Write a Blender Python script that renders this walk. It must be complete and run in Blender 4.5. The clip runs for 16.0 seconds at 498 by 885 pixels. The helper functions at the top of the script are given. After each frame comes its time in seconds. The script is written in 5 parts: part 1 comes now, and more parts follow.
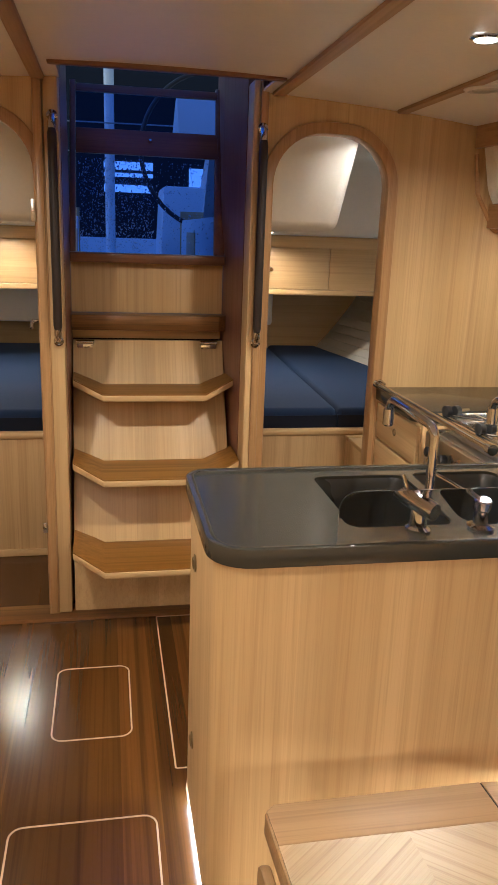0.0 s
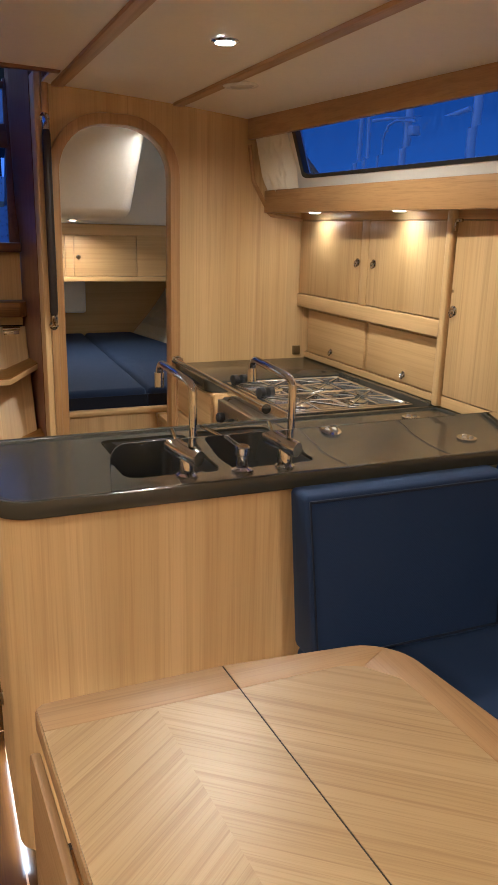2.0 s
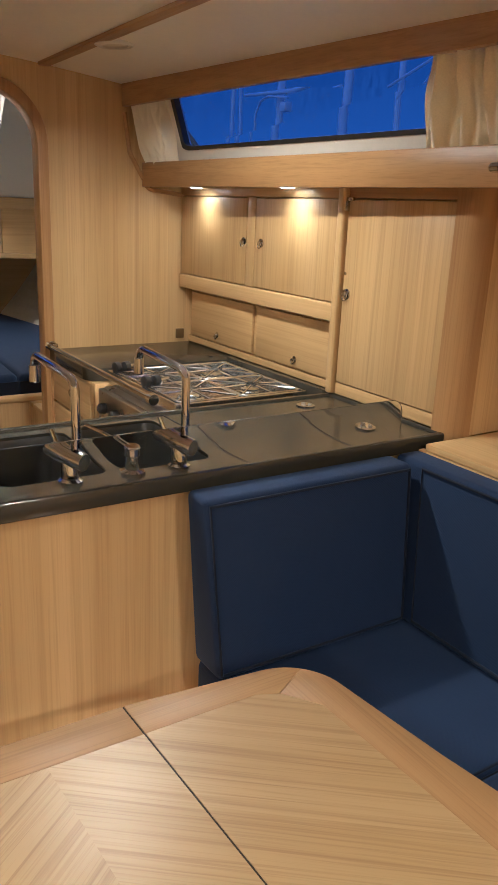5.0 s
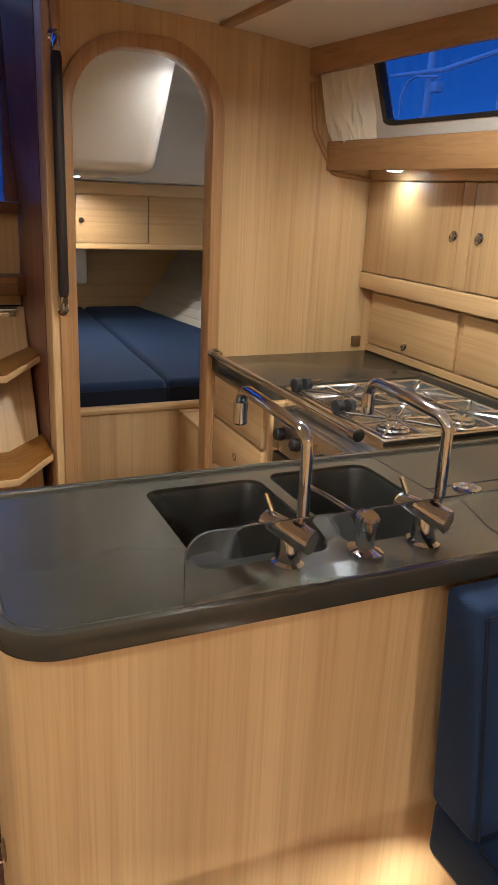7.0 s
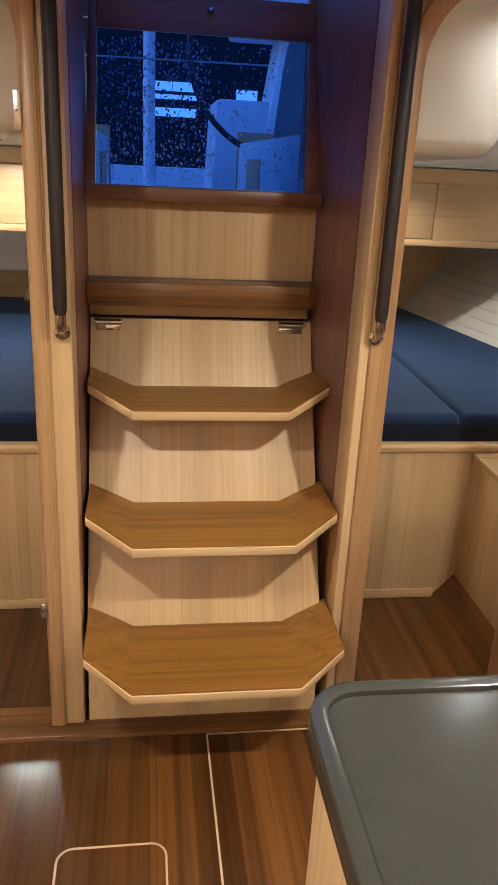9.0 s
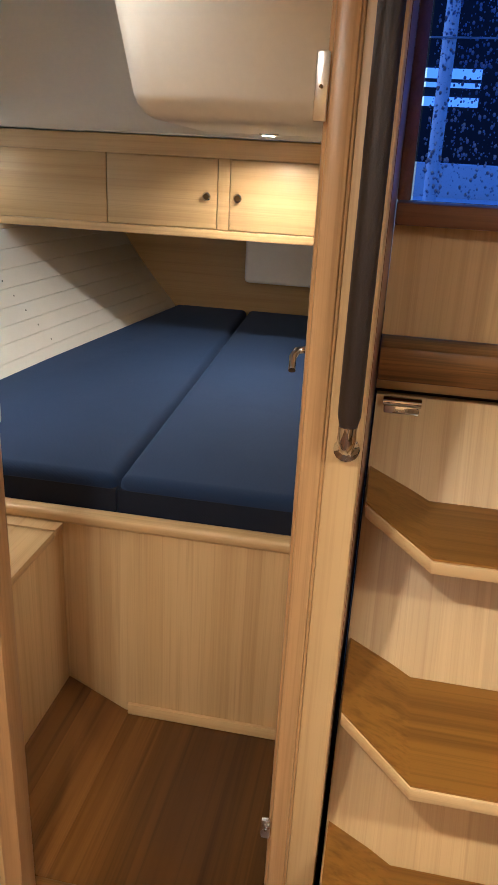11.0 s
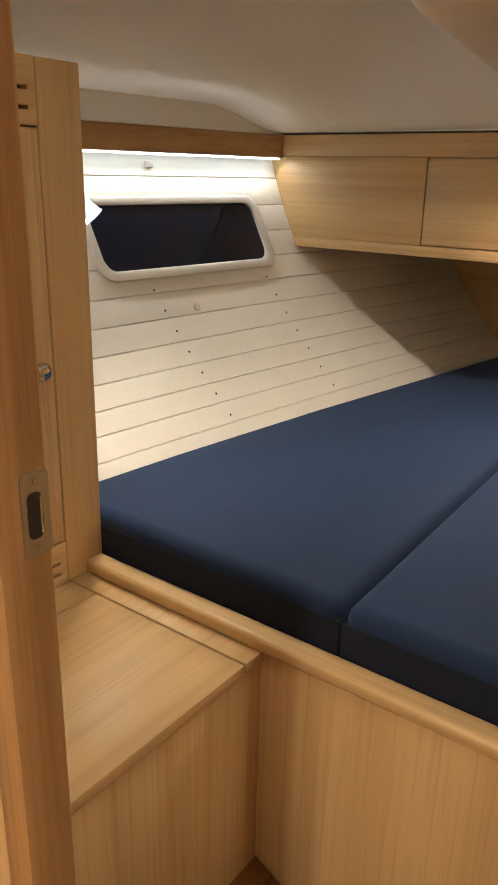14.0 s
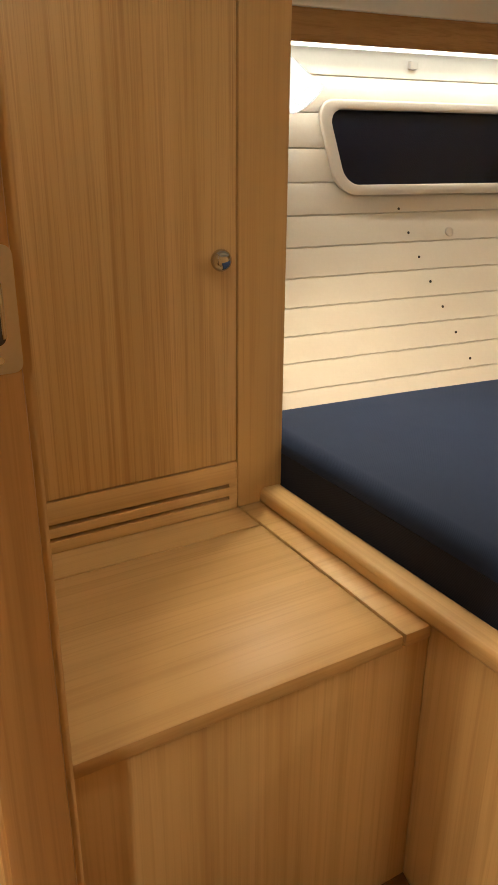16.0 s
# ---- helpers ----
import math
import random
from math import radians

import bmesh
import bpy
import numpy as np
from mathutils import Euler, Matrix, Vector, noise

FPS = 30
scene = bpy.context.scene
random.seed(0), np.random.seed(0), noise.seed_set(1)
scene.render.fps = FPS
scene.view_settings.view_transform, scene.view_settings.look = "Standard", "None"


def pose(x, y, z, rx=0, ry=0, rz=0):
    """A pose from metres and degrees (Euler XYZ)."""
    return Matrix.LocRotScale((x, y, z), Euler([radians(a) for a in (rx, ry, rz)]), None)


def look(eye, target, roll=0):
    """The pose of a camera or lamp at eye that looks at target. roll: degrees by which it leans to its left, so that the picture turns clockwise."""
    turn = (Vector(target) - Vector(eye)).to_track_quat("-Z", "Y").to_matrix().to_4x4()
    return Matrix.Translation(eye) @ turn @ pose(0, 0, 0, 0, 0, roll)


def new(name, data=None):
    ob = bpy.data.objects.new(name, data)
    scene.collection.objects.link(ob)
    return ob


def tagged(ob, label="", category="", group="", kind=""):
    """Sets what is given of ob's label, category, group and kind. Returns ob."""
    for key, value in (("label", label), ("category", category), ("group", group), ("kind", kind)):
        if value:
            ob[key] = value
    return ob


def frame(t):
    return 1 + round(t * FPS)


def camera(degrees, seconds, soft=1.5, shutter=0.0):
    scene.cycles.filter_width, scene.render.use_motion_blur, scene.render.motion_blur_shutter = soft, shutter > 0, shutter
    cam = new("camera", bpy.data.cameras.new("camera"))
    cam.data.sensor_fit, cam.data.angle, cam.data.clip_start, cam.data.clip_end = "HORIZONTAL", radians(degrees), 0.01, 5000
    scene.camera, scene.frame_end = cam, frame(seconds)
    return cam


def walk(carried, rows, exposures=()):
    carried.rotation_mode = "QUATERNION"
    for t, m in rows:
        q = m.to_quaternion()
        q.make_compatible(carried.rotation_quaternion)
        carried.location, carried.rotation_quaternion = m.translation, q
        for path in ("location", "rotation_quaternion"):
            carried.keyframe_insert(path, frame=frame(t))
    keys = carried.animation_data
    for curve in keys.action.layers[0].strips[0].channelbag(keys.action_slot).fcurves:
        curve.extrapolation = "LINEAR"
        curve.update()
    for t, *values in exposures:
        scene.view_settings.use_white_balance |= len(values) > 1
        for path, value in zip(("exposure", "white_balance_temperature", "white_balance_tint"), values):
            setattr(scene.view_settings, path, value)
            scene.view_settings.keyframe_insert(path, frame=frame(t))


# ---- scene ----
cam = camera(36.5, 16.0, soft=0.95)
PATH = [
    (0, (-0.02, -2.699, 1.487), (0.344, -0.806, 0.954), 2.1),
    (0.5, (0.012, -2.77, 1.481), (0.484, -0.901, 0.951), 2.6),
    (1, (0.029, -2.846, 1.478), (0.595, -1.005, 0.94), 2.3),
    (1.5, (0.047, -2.895, 1.472), (0.71, -1.088, 0.929), 1.9),
    (2, (0.074, -2.934, 1.469), (0.83, -1.164, 0.927), 1.4),
    (2.5, (0.093, -2.966, 1.468), (0.94, -1.239, 0.923), 0.9),
    (3, (0.116, -2.979, 1.464), (1.053, -1.3, 0.911), 0.7),
    (3.2, (0.124, -2.981, 1.459), (1.088, -1.319, 0.904), 0.8),
    (5.3, (0.102, -2.717, 1.469), (1.138, -1.113, 0.875), 2.6),
    (5.5, (0.091, -2.677, 1.458), (1.116, -1.068, 0.861), 2.9),
    (6, (0.102, -2.57, 1.446), (1.073, -0.934, 0.83), 3.0),
    (6.5, (0.117, -2.413, 1.447), (1.023, -0.745, 0.818), 2.8),
    (7, (0.104, -2.267, 1.454), (0.888, -0.537, 0.828), 2.6),
    (7.5, (0.073, -2.137, 1.443), (0.763, -0.373, 0.799), 2.5),
    (8, (0.015, -1.975, 1.449), (0.626, -0.188, 0.79), 2.6),
    (8.5, (-0.038, -1.828, 1.447), (0.471, -0.012, 0.767), 2.8),
    (9, (-0.011, -1.609, 1.46), (0.262, 0.249, 0.767), 2.9),
    (9.5, (-0.002, -1.441, 1.457), (0.114, 0.425, 0.745), 3.2),
    (10, (-0.082, -1.237, 1.468), (-0.071, 0.625, 0.739), 3.3),
    (10.2, (-0.111, -1.15, 1.475), (-0.155, 0.711, 0.744), 3.2),
    (12.3, (-0.174, -0.59, 1.456), (-0.886, 1.134, 0.734), 1.0),
    (12.5, (-0.178, -0.541, 1.433), (-0.917, 1.176, 0.723), 0.4),
    (13, (-0.218, -0.444, 1.405), (-0.993, 1.26, 0.7), -0.0),
    (13.5, (-0.244, -0.352, 1.371), (-1.137, 1.299, 0.68), 0.2),
    (14, (-0.253, -0.232, 1.359), (-1.375, 1.281, 0.686), 1.3),
    (14.5, (-0.271, -0.139, 1.334), (-1.561, 1.235, 0.663), 2.3),
    (15, (-0.301, -0.063, 1.281), (-1.72, 1.167, 0.593), 2.4),
    (15.5, (-0.286, -0.008, 1.221), (-1.832, 1.037, 0.501), 1.5),
    (16, (-0.268, 0.025, 1.18), (-1.872, 0.973, 0.452), 0.4),
]
walk(cam, [(t, look(eye, target, roll)) for t, eye, target, roll in PATH], [(0, 4.54, 4300, 4), (2.5, 4.26, 4280, 4), (5.5, 4.32, 4180, 4), (7, 4.38, 4140, 4), (9.5, 4.92, 4120, 4), (12.5, 4.78, 4450, 4), (13.5, 4.80, 4550, 4), (15.5, 4.74, 5350, 4), (16, 4.76, 5400, 4)])

# ---- world and lamps ----
world = bpy.data.worlds.new("dusk")
scene.world = world
world.use_nodes = True
sky = world.node_tree.nodes.new("ShaderNodeTexSky")
sky.sky_type = "NISHITA"
sky.sun_disc = False
sky.sun_elevation = radians(-2.0)
sky.sun_rotation = radians(270)
world.node_tree.links.new(sky.outputs[0], world.node_tree.nodes["Background"].inputs[0])
world.node_tree.nodes["Background"].inputs[1].default_value = 0.15

WARM = (1.0, 0.68, 0.38)
DIM = 0.46


def disc_lamp(name, x, y, z, watts, radius=0.035, aim=(0, 0, 0), colour=WARM, spread=150):
    lamp = bpy.data.lights.new(name, "AREA")
    lamp.shape, lamp.size = "DISK", radius * 2
    lamp.energy, lamp.color, lamp.spread = watts * DIM, colour, radians(spread)
    ob = new(name, lamp)
    ob.matrix_world = pose(x, y, z, *aim)
    return ob


def strip_lamp(name, x, y, z, length, width, watts, aim=(0, 0, 0), colour=WARM, spread=160):
    lamp = bpy.data.lights.new(name, "AREA")
    lamp.shape, lamp.size, lamp.size_y = "RECTANGLE", length, width
    lamp.energy, lamp.color, lamp.spread = watts * DIM, colour, radians(spread)
    ob = new(name, lamp)
    ob.matrix_world = pose(x, y, z, *aim)
    return ob


# saloon and galley downlights, each under its own fitting (placed further down); all but the first are added fill
DOWNLIGHTS_AND_FILL = [(0.85, -0.895), (-0.55, -0.895), (0.85, -3.6), (-0.55, -3.6), (-0.55, -2.3)]


def ceiling_z(x):
    return 1.968 - 0.07 * ((x - 0.15) / 1.18) ** 2


for lx, ly in DOWNLIGHTS_AND_FILL:
    disc_lamp("downlight_and_fill_lamp", lx, ly, ceiling_z(lx) - 0.016, (2.1 if lx > 0 else 1.55) if ly > -2 else 3.9 if ly < -3 else 1.7, spread=160)

# ---- building helpers ----
BASES = {}


def thing(name, label, category, base=(0, 0, 0), group="", kind=""):
    ob = new(name)
    ob.empty_display_size = 0.1
    ob.location = base
    BASES[ob] = Vector(base)
    return tagged(ob, label, category, group, kind)


def part(name, bm, material, parent=None, label="", category="", group="", kind="", angle=35):
    mesh = bpy.data.meshes.new(name)
    bmesh.ops.recalc_face_normals(bm, faces=bm.faces)
    bm.to_mesh(mesh)
    bm.free()
    mesh.materials.append(material)
    for p in mesh.polygons:
        p.use_smooth = True
    mesh.set_sharp_from_angle(angle=radians(angle))
    ob = new(name, mesh)
    if parent is not None:
        ob.parent = parent
        ob.matrix_parent_inverse = Matrix.Translation(-BASES.get(parent, Vector((0, 0, 0))))
    return tagged(ob, label, category, group, kind)


def add_to(bm, other):
    mesh = bpy.data.meshes.new("scratch")
    other.to_mesh(mesh)
    other.free()
    bm.from_mesh(mesh)
    bpy.data.meshes.remove(mesh)
    return bm


def bevelled(bm, bev, seg=2, angle=30):
    if bev > 0:
        bm.normal_update()
        edges = [e for e in bm.edges if len(e.link_faces) == 2 and e.calc_face_angle(0) > radians(angle)]
        bmesh.ops.bevel(bm, geom=edges, offset=bev, segments=seg, affect="EDGES", profile=0.5, clamp_overlap=True)
    return bm


def box(x0, x1, y0, y1, z0, z1, bev=0.003, seg=2):
    bm = bmesh.new()
    bmesh.ops.create_cube(bm, size=1)
    for v in bm.verts:
        v.co = Vector(((x0 + x1) / 2 + v.co.x * (x1 - x0), (y0 + y1) / 2 + v.co.y * (y1 - y0), (z0 + z1) / 2 + v.co.z * (z1 - z0)))
    return bevelled(bm, min(bev, 0.45 * min(abs(x1 - x0), abs(y1 - y0), abs(z1 - z0))), seg)


def prism(poly, axis, a, b, bev=0.0, seg=2):
    """A polygon in the two other axes (in x, y, z order), drawn out along axis from a to b."""
    bm = bmesh.new()

    def at(p, h):
        if axis == "x":
            return (h, p[0], p[1])
        if axis == "y":
            return (p[0], h, p[1])
        return (p[0], p[1], h)
    low = [bm.verts.new(at(p, a)) for p in poly]
    high = [bm.verts.new(at(p, b)) for p in poly]
    bm.faces.new(low)
    bm.faces.new(list(reversed(high)))
    n = len(poly)
    for i in range(n):
        bm.faces.new((low[i], high[i], high[(i + 1) % n], low[(i + 1) % n]))
    bmesh.ops.recalc_face_normals(bm, faces=bm.faces)
    return bevelled(bm, bev, seg)


def hull8(pts, bev=0.0, seg=2):
    """A box from eight corners: four below (round), four above."""
    bm = bmesh.new()
    v = [bm.verts.new(p) for p in pts]
    for f in ((0, 1, 2, 3), (7, 6, 5, 4), (0, 4, 5, 1), (1, 5, 6, 2), (2, 6, 7, 3), (3, 7, 4, 0)):
        bm.faces.new([v[i] for i in f])
    bmesh.ops.recalc_face_normals(bm, faces=bm.faces)
    return bevelled(bm, bev, seg)


def tube(points, r, seg=12, closed=False):
    bm = bmesh.new()
    pts = [Vector(p) for p in points]
    n = len(pts)
    rings = []
    side = None
    for i, p in enumerate(pts):
        if closed:
            d = pts[(i + 1) % n] - pts[i - 1]
        else:
            d = pts[min(i + 1, n - 1)] - pts[max(i - 1, 0)]
        d.normalize()
        if side is None:
            side = d.orthogonal().normalized()
        side = (side - d * side.dot(d)).normalized()
        up = d.cross(side)
        rr = r[i] if isinstance(r, (list, tuple)) else r
        rings.append([bm.verts.new(p + (side * math.cos(a) + up * math.sin(a)) * rr) for a in (2 * math.pi * k / seg for k in range(seg))])
    for i in range(n if closed else n - 1):
        a, b = rings[i], rings[(i + 1) % n]
        for k in range(seg):
            bm.faces.new((a[k], a[(k + 1) % seg], b[(k + 1) % seg], b[k]))
    if not closed:
        bm.faces.new(list(reversed(rings[0])))
        bm.faces.new(rings[-1])
    return bm


def lathe(profile, origin, axis=(0, 0, 1), seg=20):
    """profile: (radius, height) pairs along the axis."""
    d = Vector(axis).normalized()
    side = d.orthogonal().normalized()
    up = d.cross(side)
    o = Vector(origin)
    bm = bmesh.new()
    rings = []
    for r, h in profile:
        rings.append([bm.verts.new(o + d * h + (side * math.cos(a) + up * math.sin(a)) * max(r, 1e-4)) for a in (2 * math.pi * k / seg for k in range(seg))])
    for a, b in zip(rings, rings[1:]):
        for k in range(seg):
            bm.faces.new((a[k], a[(k + 1) % seg], b[(k + 1) % seg], b[k]))
    bm.faces.new(list(reversed(rings[0])))
    bm.faces.new(rings[-1])
    return bm


def rounded(x0, x1, y0, y1, r, n=6, radii=None):
    """A rectangle's outline with rounded corners, anticlockwise from the lower left."""
    out = []
    rr = radii or (r, r, r, r)
    for (cx, cy, sx, sy, start), q in zip(((x0, y0, 1, 1, 180), (x1, y0, -1, 1, 270), (x1, y1, -1, -1, 0), (x0, y1, 1, -1, 90)), rr):
        if q <= 0:
            out.append((cx, cy))
            continue
        for k in range(n + 1):
            a = radians(start + 90 * k / n)
            out.append((cx + sx * q + q * math.cos(a), cy + sy * q + q * math.sin(a)))
    return out


def ring(outer, inner, axis, a, b, bev=0.0):
    """The band between two outlines of the same count, drawn out along axis."""
    bm = bmesh.new()

    def at(p, h):
        if axis == "x":
            return (h, p[0], p[1])
        if axis == "y":
            return (p[0], h, p[1])
        return (p[0], p[1], h)
    n = len(outer)
    loops = [[bm.verts.new(at(p, h)) for p in line] for line, h in ((outer, a), (outer, b), (inner, b), (inner, a))]
    for i in range(n):
        j = (i + 1) % n
        for k in range(4):
            m = (k + 1) % 4
            bm.faces.new((loops[k][i], loops[k][j], loops[m][j], loops[m][i]))
    bmesh.ops.recalc_face_normals(bm, faces=bm.faces)
    return bevelled(bm, bev)


# ---- materials ----
def base_material(name, colour, rough, metal=0.0, spec=0.5, coat=0.0):
    m = bpy.data.materials.new(name)
    m.use_nodes = True
    b = m.node_tree.nodes["Principled BSDF"]
    b.inputs["Base Color"].default_value = (*colour, 1)
    b.inputs["Roughness"].default_value = rough
    b.inputs["Metallic"].default_value = metal
    b.inputs["Specular IOR Level"].default_value = spec
    b.inputs["Coat Weight"].default_value = coat
    b.inputs["Coat Roughness"].default_value = 0.2
    return m, m.node_tree.nodes, m.node_tree.links, b


def mixed(nodes, links, fac, a, b):
    n = nodes.new("ShaderNodeMix")
    n.data_type = "RGBA"
    for sock, v in ((n.inputs[0], fac), (n.inputs[6], a), (n.inputs[7], b)):
        if isinstance(v, (int, float)):
            sock.default_value = v
        elif isinstance(v, tuple):
            sock.default_value = (*v, 1)
        else:
            links.new(v, sock)
    return n.outputs[2]


def ramp(nodes, links, fac, lo, hi):
    n = nodes.new("ShaderNodeMapRange")
    n.inputs["From Min"].default_value, n.inputs["From Max"].default_value = lo, hi
    links.new(fac, n.inputs["Value"])
    return n.outputs[0]


def noise_at(nodes, links, vec, scale, detail=3.0, rough=0.55, distortion=0.0):
    n = nodes.new("ShaderNodeTexNoise")
    n.inputs["Scale"].default_value, n.inputs["Detail"].default_value = scale, detail
    n.inputs["Roughness"].default_value, n.inputs["Distortion"].default_value = rough, distortion
    links.new(vec, n.inputs["Vector"])
    return n.outputs["Fac"]


def mapped(nodes, links, scale=(1, 1, 1), turn=(0, 0, 0), shift=(0, 0, 0)):
    t = nodes.new("ShaderNodeTexCoord")
    first = nodes.new("ShaderNodeMapping")
    first.inputs["Rotation"].default_value = [radians(a) for a in turn]
    first.inputs["Location"].default_value = shift
    links.new(t.outputs["Object"], first.inputs["Vector"])
    second = nodes.new("ShaderNodeMapping")
    second.inputs["Scale"].default_value = scale
    links.new(first.outputs[0], second.inputs["Vector"])
    return second.outputs[0]


def wood(name, light, mid, dark, grain="z", rough=0.42, coat=0.0, turn=(0, 0, 0), leaf=0.0, streak=1.0, bump=0.02, leaf_axis="", tone=(0.90, 1.08), scale=1.0):
    """Veneer or solid timber with the grain along one axis; leaf: the width of its veneer leaves."""
    m, nodes, links, b = base_material(name, mid, rough, coat=coat)
    across, along = 75.0 * scale, 1.1 * scale
    sc = {"x": (along, across, across), "y": (across, along, across), "z": (across, across, along)}[grain]
    vec = mapped(nodes, links, sc, turn)
    broad = noise_at(nodes, links, mapped(nodes, links, tuple(s * 0.16 for s in sc), turn, (3.1, 1.7, 0.4)), 1.0, 2.0, 0.5, 0.4)
    lines = noise_at(nodes, links, vec, 1.0, 4.0, 0.6, 0.6)
    fine = noise_at(nodes, links, mapped(nodes, links, tuple(s * q for s, q in zip(sc, (4, 4, 4))), turn), 1.0, 2.0, 0.6)
    c = mixed(nodes, links, ramp(nodes, links, broad, 0.32, 0.68), mid, light)
    n = nodes.new("ShaderNodeMath")
    n.operation = "MULTIPLY"
    links.new(ramp(nodes, links, lines, 0.48, 0.72), n.inputs[0])
    n.inputs[1].default_value = 0.6 * streak
    c = mixed(nodes, links, n.outputs[0], c, dark)
    n = nodes.new("ShaderNodeMath")
    n.operation = "MULTIPLY"
    links.new(ramp(nodes, links, fine, 0.5, 0.8), n.inputs[0])
    n.inputs[1].default_value = 0.5 * streak
    c = mixed(nodes, links, n.outputs[0], c, dark)
    if leaf:
        ax = leaf_axis or ("x" if grain != "x" else "z")
        t = nodes.new("ShaderNodeTexCoord")
        s = nodes.new("ShaderNodeSeparateXYZ")
        links.new(mapped(nodes, links, (1 / leaf,) * 3, turn), s.inputs[0])
        f = nodes.new("ShaderNodeMath")
        f.operation = "FLOOR"
        links.new(s.outputs["xyz".index(ax)], f.inputs[0])
        w = nodes.new("ShaderNodeTexWhiteNoise")
        w.noise_dimensions = "1D"
        links.new(f.outputs[0], w.inputs["W"])
        h = nodes.new("ShaderNodeHueSaturation")
        links.new(ramp_to(nodes, links, w.outputs["Value"], *tone), h.inputs["Value"])
        links.new(c, h.inputs["Color"])
        c = h.outputs[0]
    links.new(c, b.inputs["Base Color"])
    bp = nodes.new("ShaderNodeBump")
    bp.inputs["Strength"].default_value = bump * 4
    bp.inputs["Distance"].default_value = 0.002
    links.new(fine, bp.inputs["Height"])
    links.new(bp.outputs[0], b.inputs["Normal"])
    r = nodes.new("ShaderNodeMapRange")
    r.inputs["To Min"].default_value, r.inputs["To Max"].default_value = rough - 0.06, rough + 0.08
    links.new(lines, r.inputs["Value"])
    links.new(r.outputs[0], b.inputs["Roughness"])
    return m


def ramp_to(nodes, links, fac, lo, hi):
    n = nodes.new("ShaderNodeMapRange")
    n.inputs["To Min"].default_value, n.inputs["To Max"].default_value = lo, hi
    links.new(fac, n.inputs["Value"])
    return n.outputs[0]


def mottled(name, c1, c2, rough, scale=6.0, fine=90.0, bump=0.05, metal=0.0, coat=0.0, depth=0.001):
    m, nodes, links, b = base_material(name, c1, rough, metal, coat=coat)
    v = mapped(nodes, links)
    big = noise_at(nodes, links, v, scale, 3.0)
    small = noise_at(nodes, links, v, fine, 3.0, 0.7)
    c = mixed(nodes, links, ramp(nodes, links, big, 0.3, 0.7), c1, c2)
    c = mixed(nodes, links, ramp_to(nodes, links, small, 0.0, 0.25), c, tuple(0.7 * q for q in c2))
    links.new(c, b.inputs["Base Color"])
    links.new(ramp_to(nodes, links, big, rough * 0.85, min(1, rough * 1.2)), b.inputs["Roughness"])
    bp = nodes.new("ShaderNodeBump")
    bp.inputs["Strength"].default_value = bump * 4
    bp.inputs["Distance"].default_value = depth
    links.new(small, bp.inputs["Height"])
    links.new(bp.outputs[0], b.inputs["Normal"])
    return m


def cloth(name, c1, c2, weave=900.0, bump=0.3):
    m, nodes, links, b = base_material(name, c1, 0.85, spec=0.25)
    b.inputs["Sheen Weight"].default_value = 0.12
    b.inputs["Sheen Tint"].default_value = (0.35, 0.5, 0.9, 1)
    v = mapped(nodes, links)
    big = noise_at(nodes, links, v, 5.0, 3.0)
    w = nodes.new("ShaderNodeTexWave")
    w.inputs["Scale"].default_value = weave / 6
    w.inputs["Distortion"].default_value = 1.5
    w.bands_direction = "DIAGONAL"
    links.new(v, w.inputs["Vector"])
    thread = noise_at(nodes, links, v, weave * 0.5, 2.0, 0.7)
    c = mixed(nodes, links, big, c1, c2)
    c = mixed(nodes, links, ramp_to(nodes, links, thread, 0, 0.5), c, tuple(1.5 * q for q in c2))
    links.new(c, b.inputs["Base Color"])
    bp = nodes.new("ShaderNodeBump")
    bp.inputs["Strength"].default_value = bump
    bp.inputs["Distance"].default_value = 0.0006
    links.new(w.outputs["Fac"], bp.inputs["Height"])
    b2 = nodes.new("ShaderNodeBump")
    b2.inputs["Strength"].default_value = 0.25
    b2.inputs["Distance"].default_value = 0.01
    links.new(big, b2.inputs["Height"])
    links.new(bp.outputs[0], b2.inputs["Normal"])
    links.new(b2.outputs[0], b.inputs["Normal"])
    return m


def glass_material(name, tint=(1, 1, 1), rough=0.0, ior=1.45):
    m, nodes, links, b = base_material(name, tint, rough)
    b.inputs["Transmission Weight"].default_value = 1.0
    b.inputs["IOR"].default_value = ior
    return m


def glow(name, colour, strength):
    m = bpy.data.materials.new(name)
    m.use_nodes = True
    nodes, links = m.node_tree.nodes, m.node_tree.links
    nodes.clear()
    e = nodes.new("ShaderNodeEmission")
    e.inputs[0].default_value, e.inputs[1].default_value = (*colour, 1), strength * DIM
    links.new(e.outputs[0], nodes.new("ShaderNodeOutputMaterial").inputs[0])
    return m


OAK = ((0.63, 0.445, 0.195), (0.53, 0.360, 0.142), (0.335, 0.195, 0.062))
TRIM = ((0.47, 0.29, 0.11), (0.39, 0.225, 0.078), (0.26, 0.14, 0.045))
TEAK = ((0.25, 0.115, 0.020), (0.105, 0.044, 0.008), (0.022, 0.010, 0.004))
oak_z = wood("oak_veneer_upright", *OAK, "z", leaf=0.085, scale=0.7, streak=0.72, tone=(0.95, 1.05))
oak_zy = wood("oak_veneer_upright_side", *OAK, "z", leaf=0.085, leaf_axis="y", scale=0.6, streak=0.75, tone=(0.94, 1.05))
oak_fine = wood("oak_veneer_fine_grain", *OAK, "z", scale=1.15, streak=1.15, bump=0.03)
oak_slope = wood("oak_veneer_ladder", *OAK, "z", leaf=0.085, streak=0.6, turn=(28.4, 0, 0))
oak_x = wood("oak_veneer_across", *OAK, "x", scale=0.7, streak=0.6)
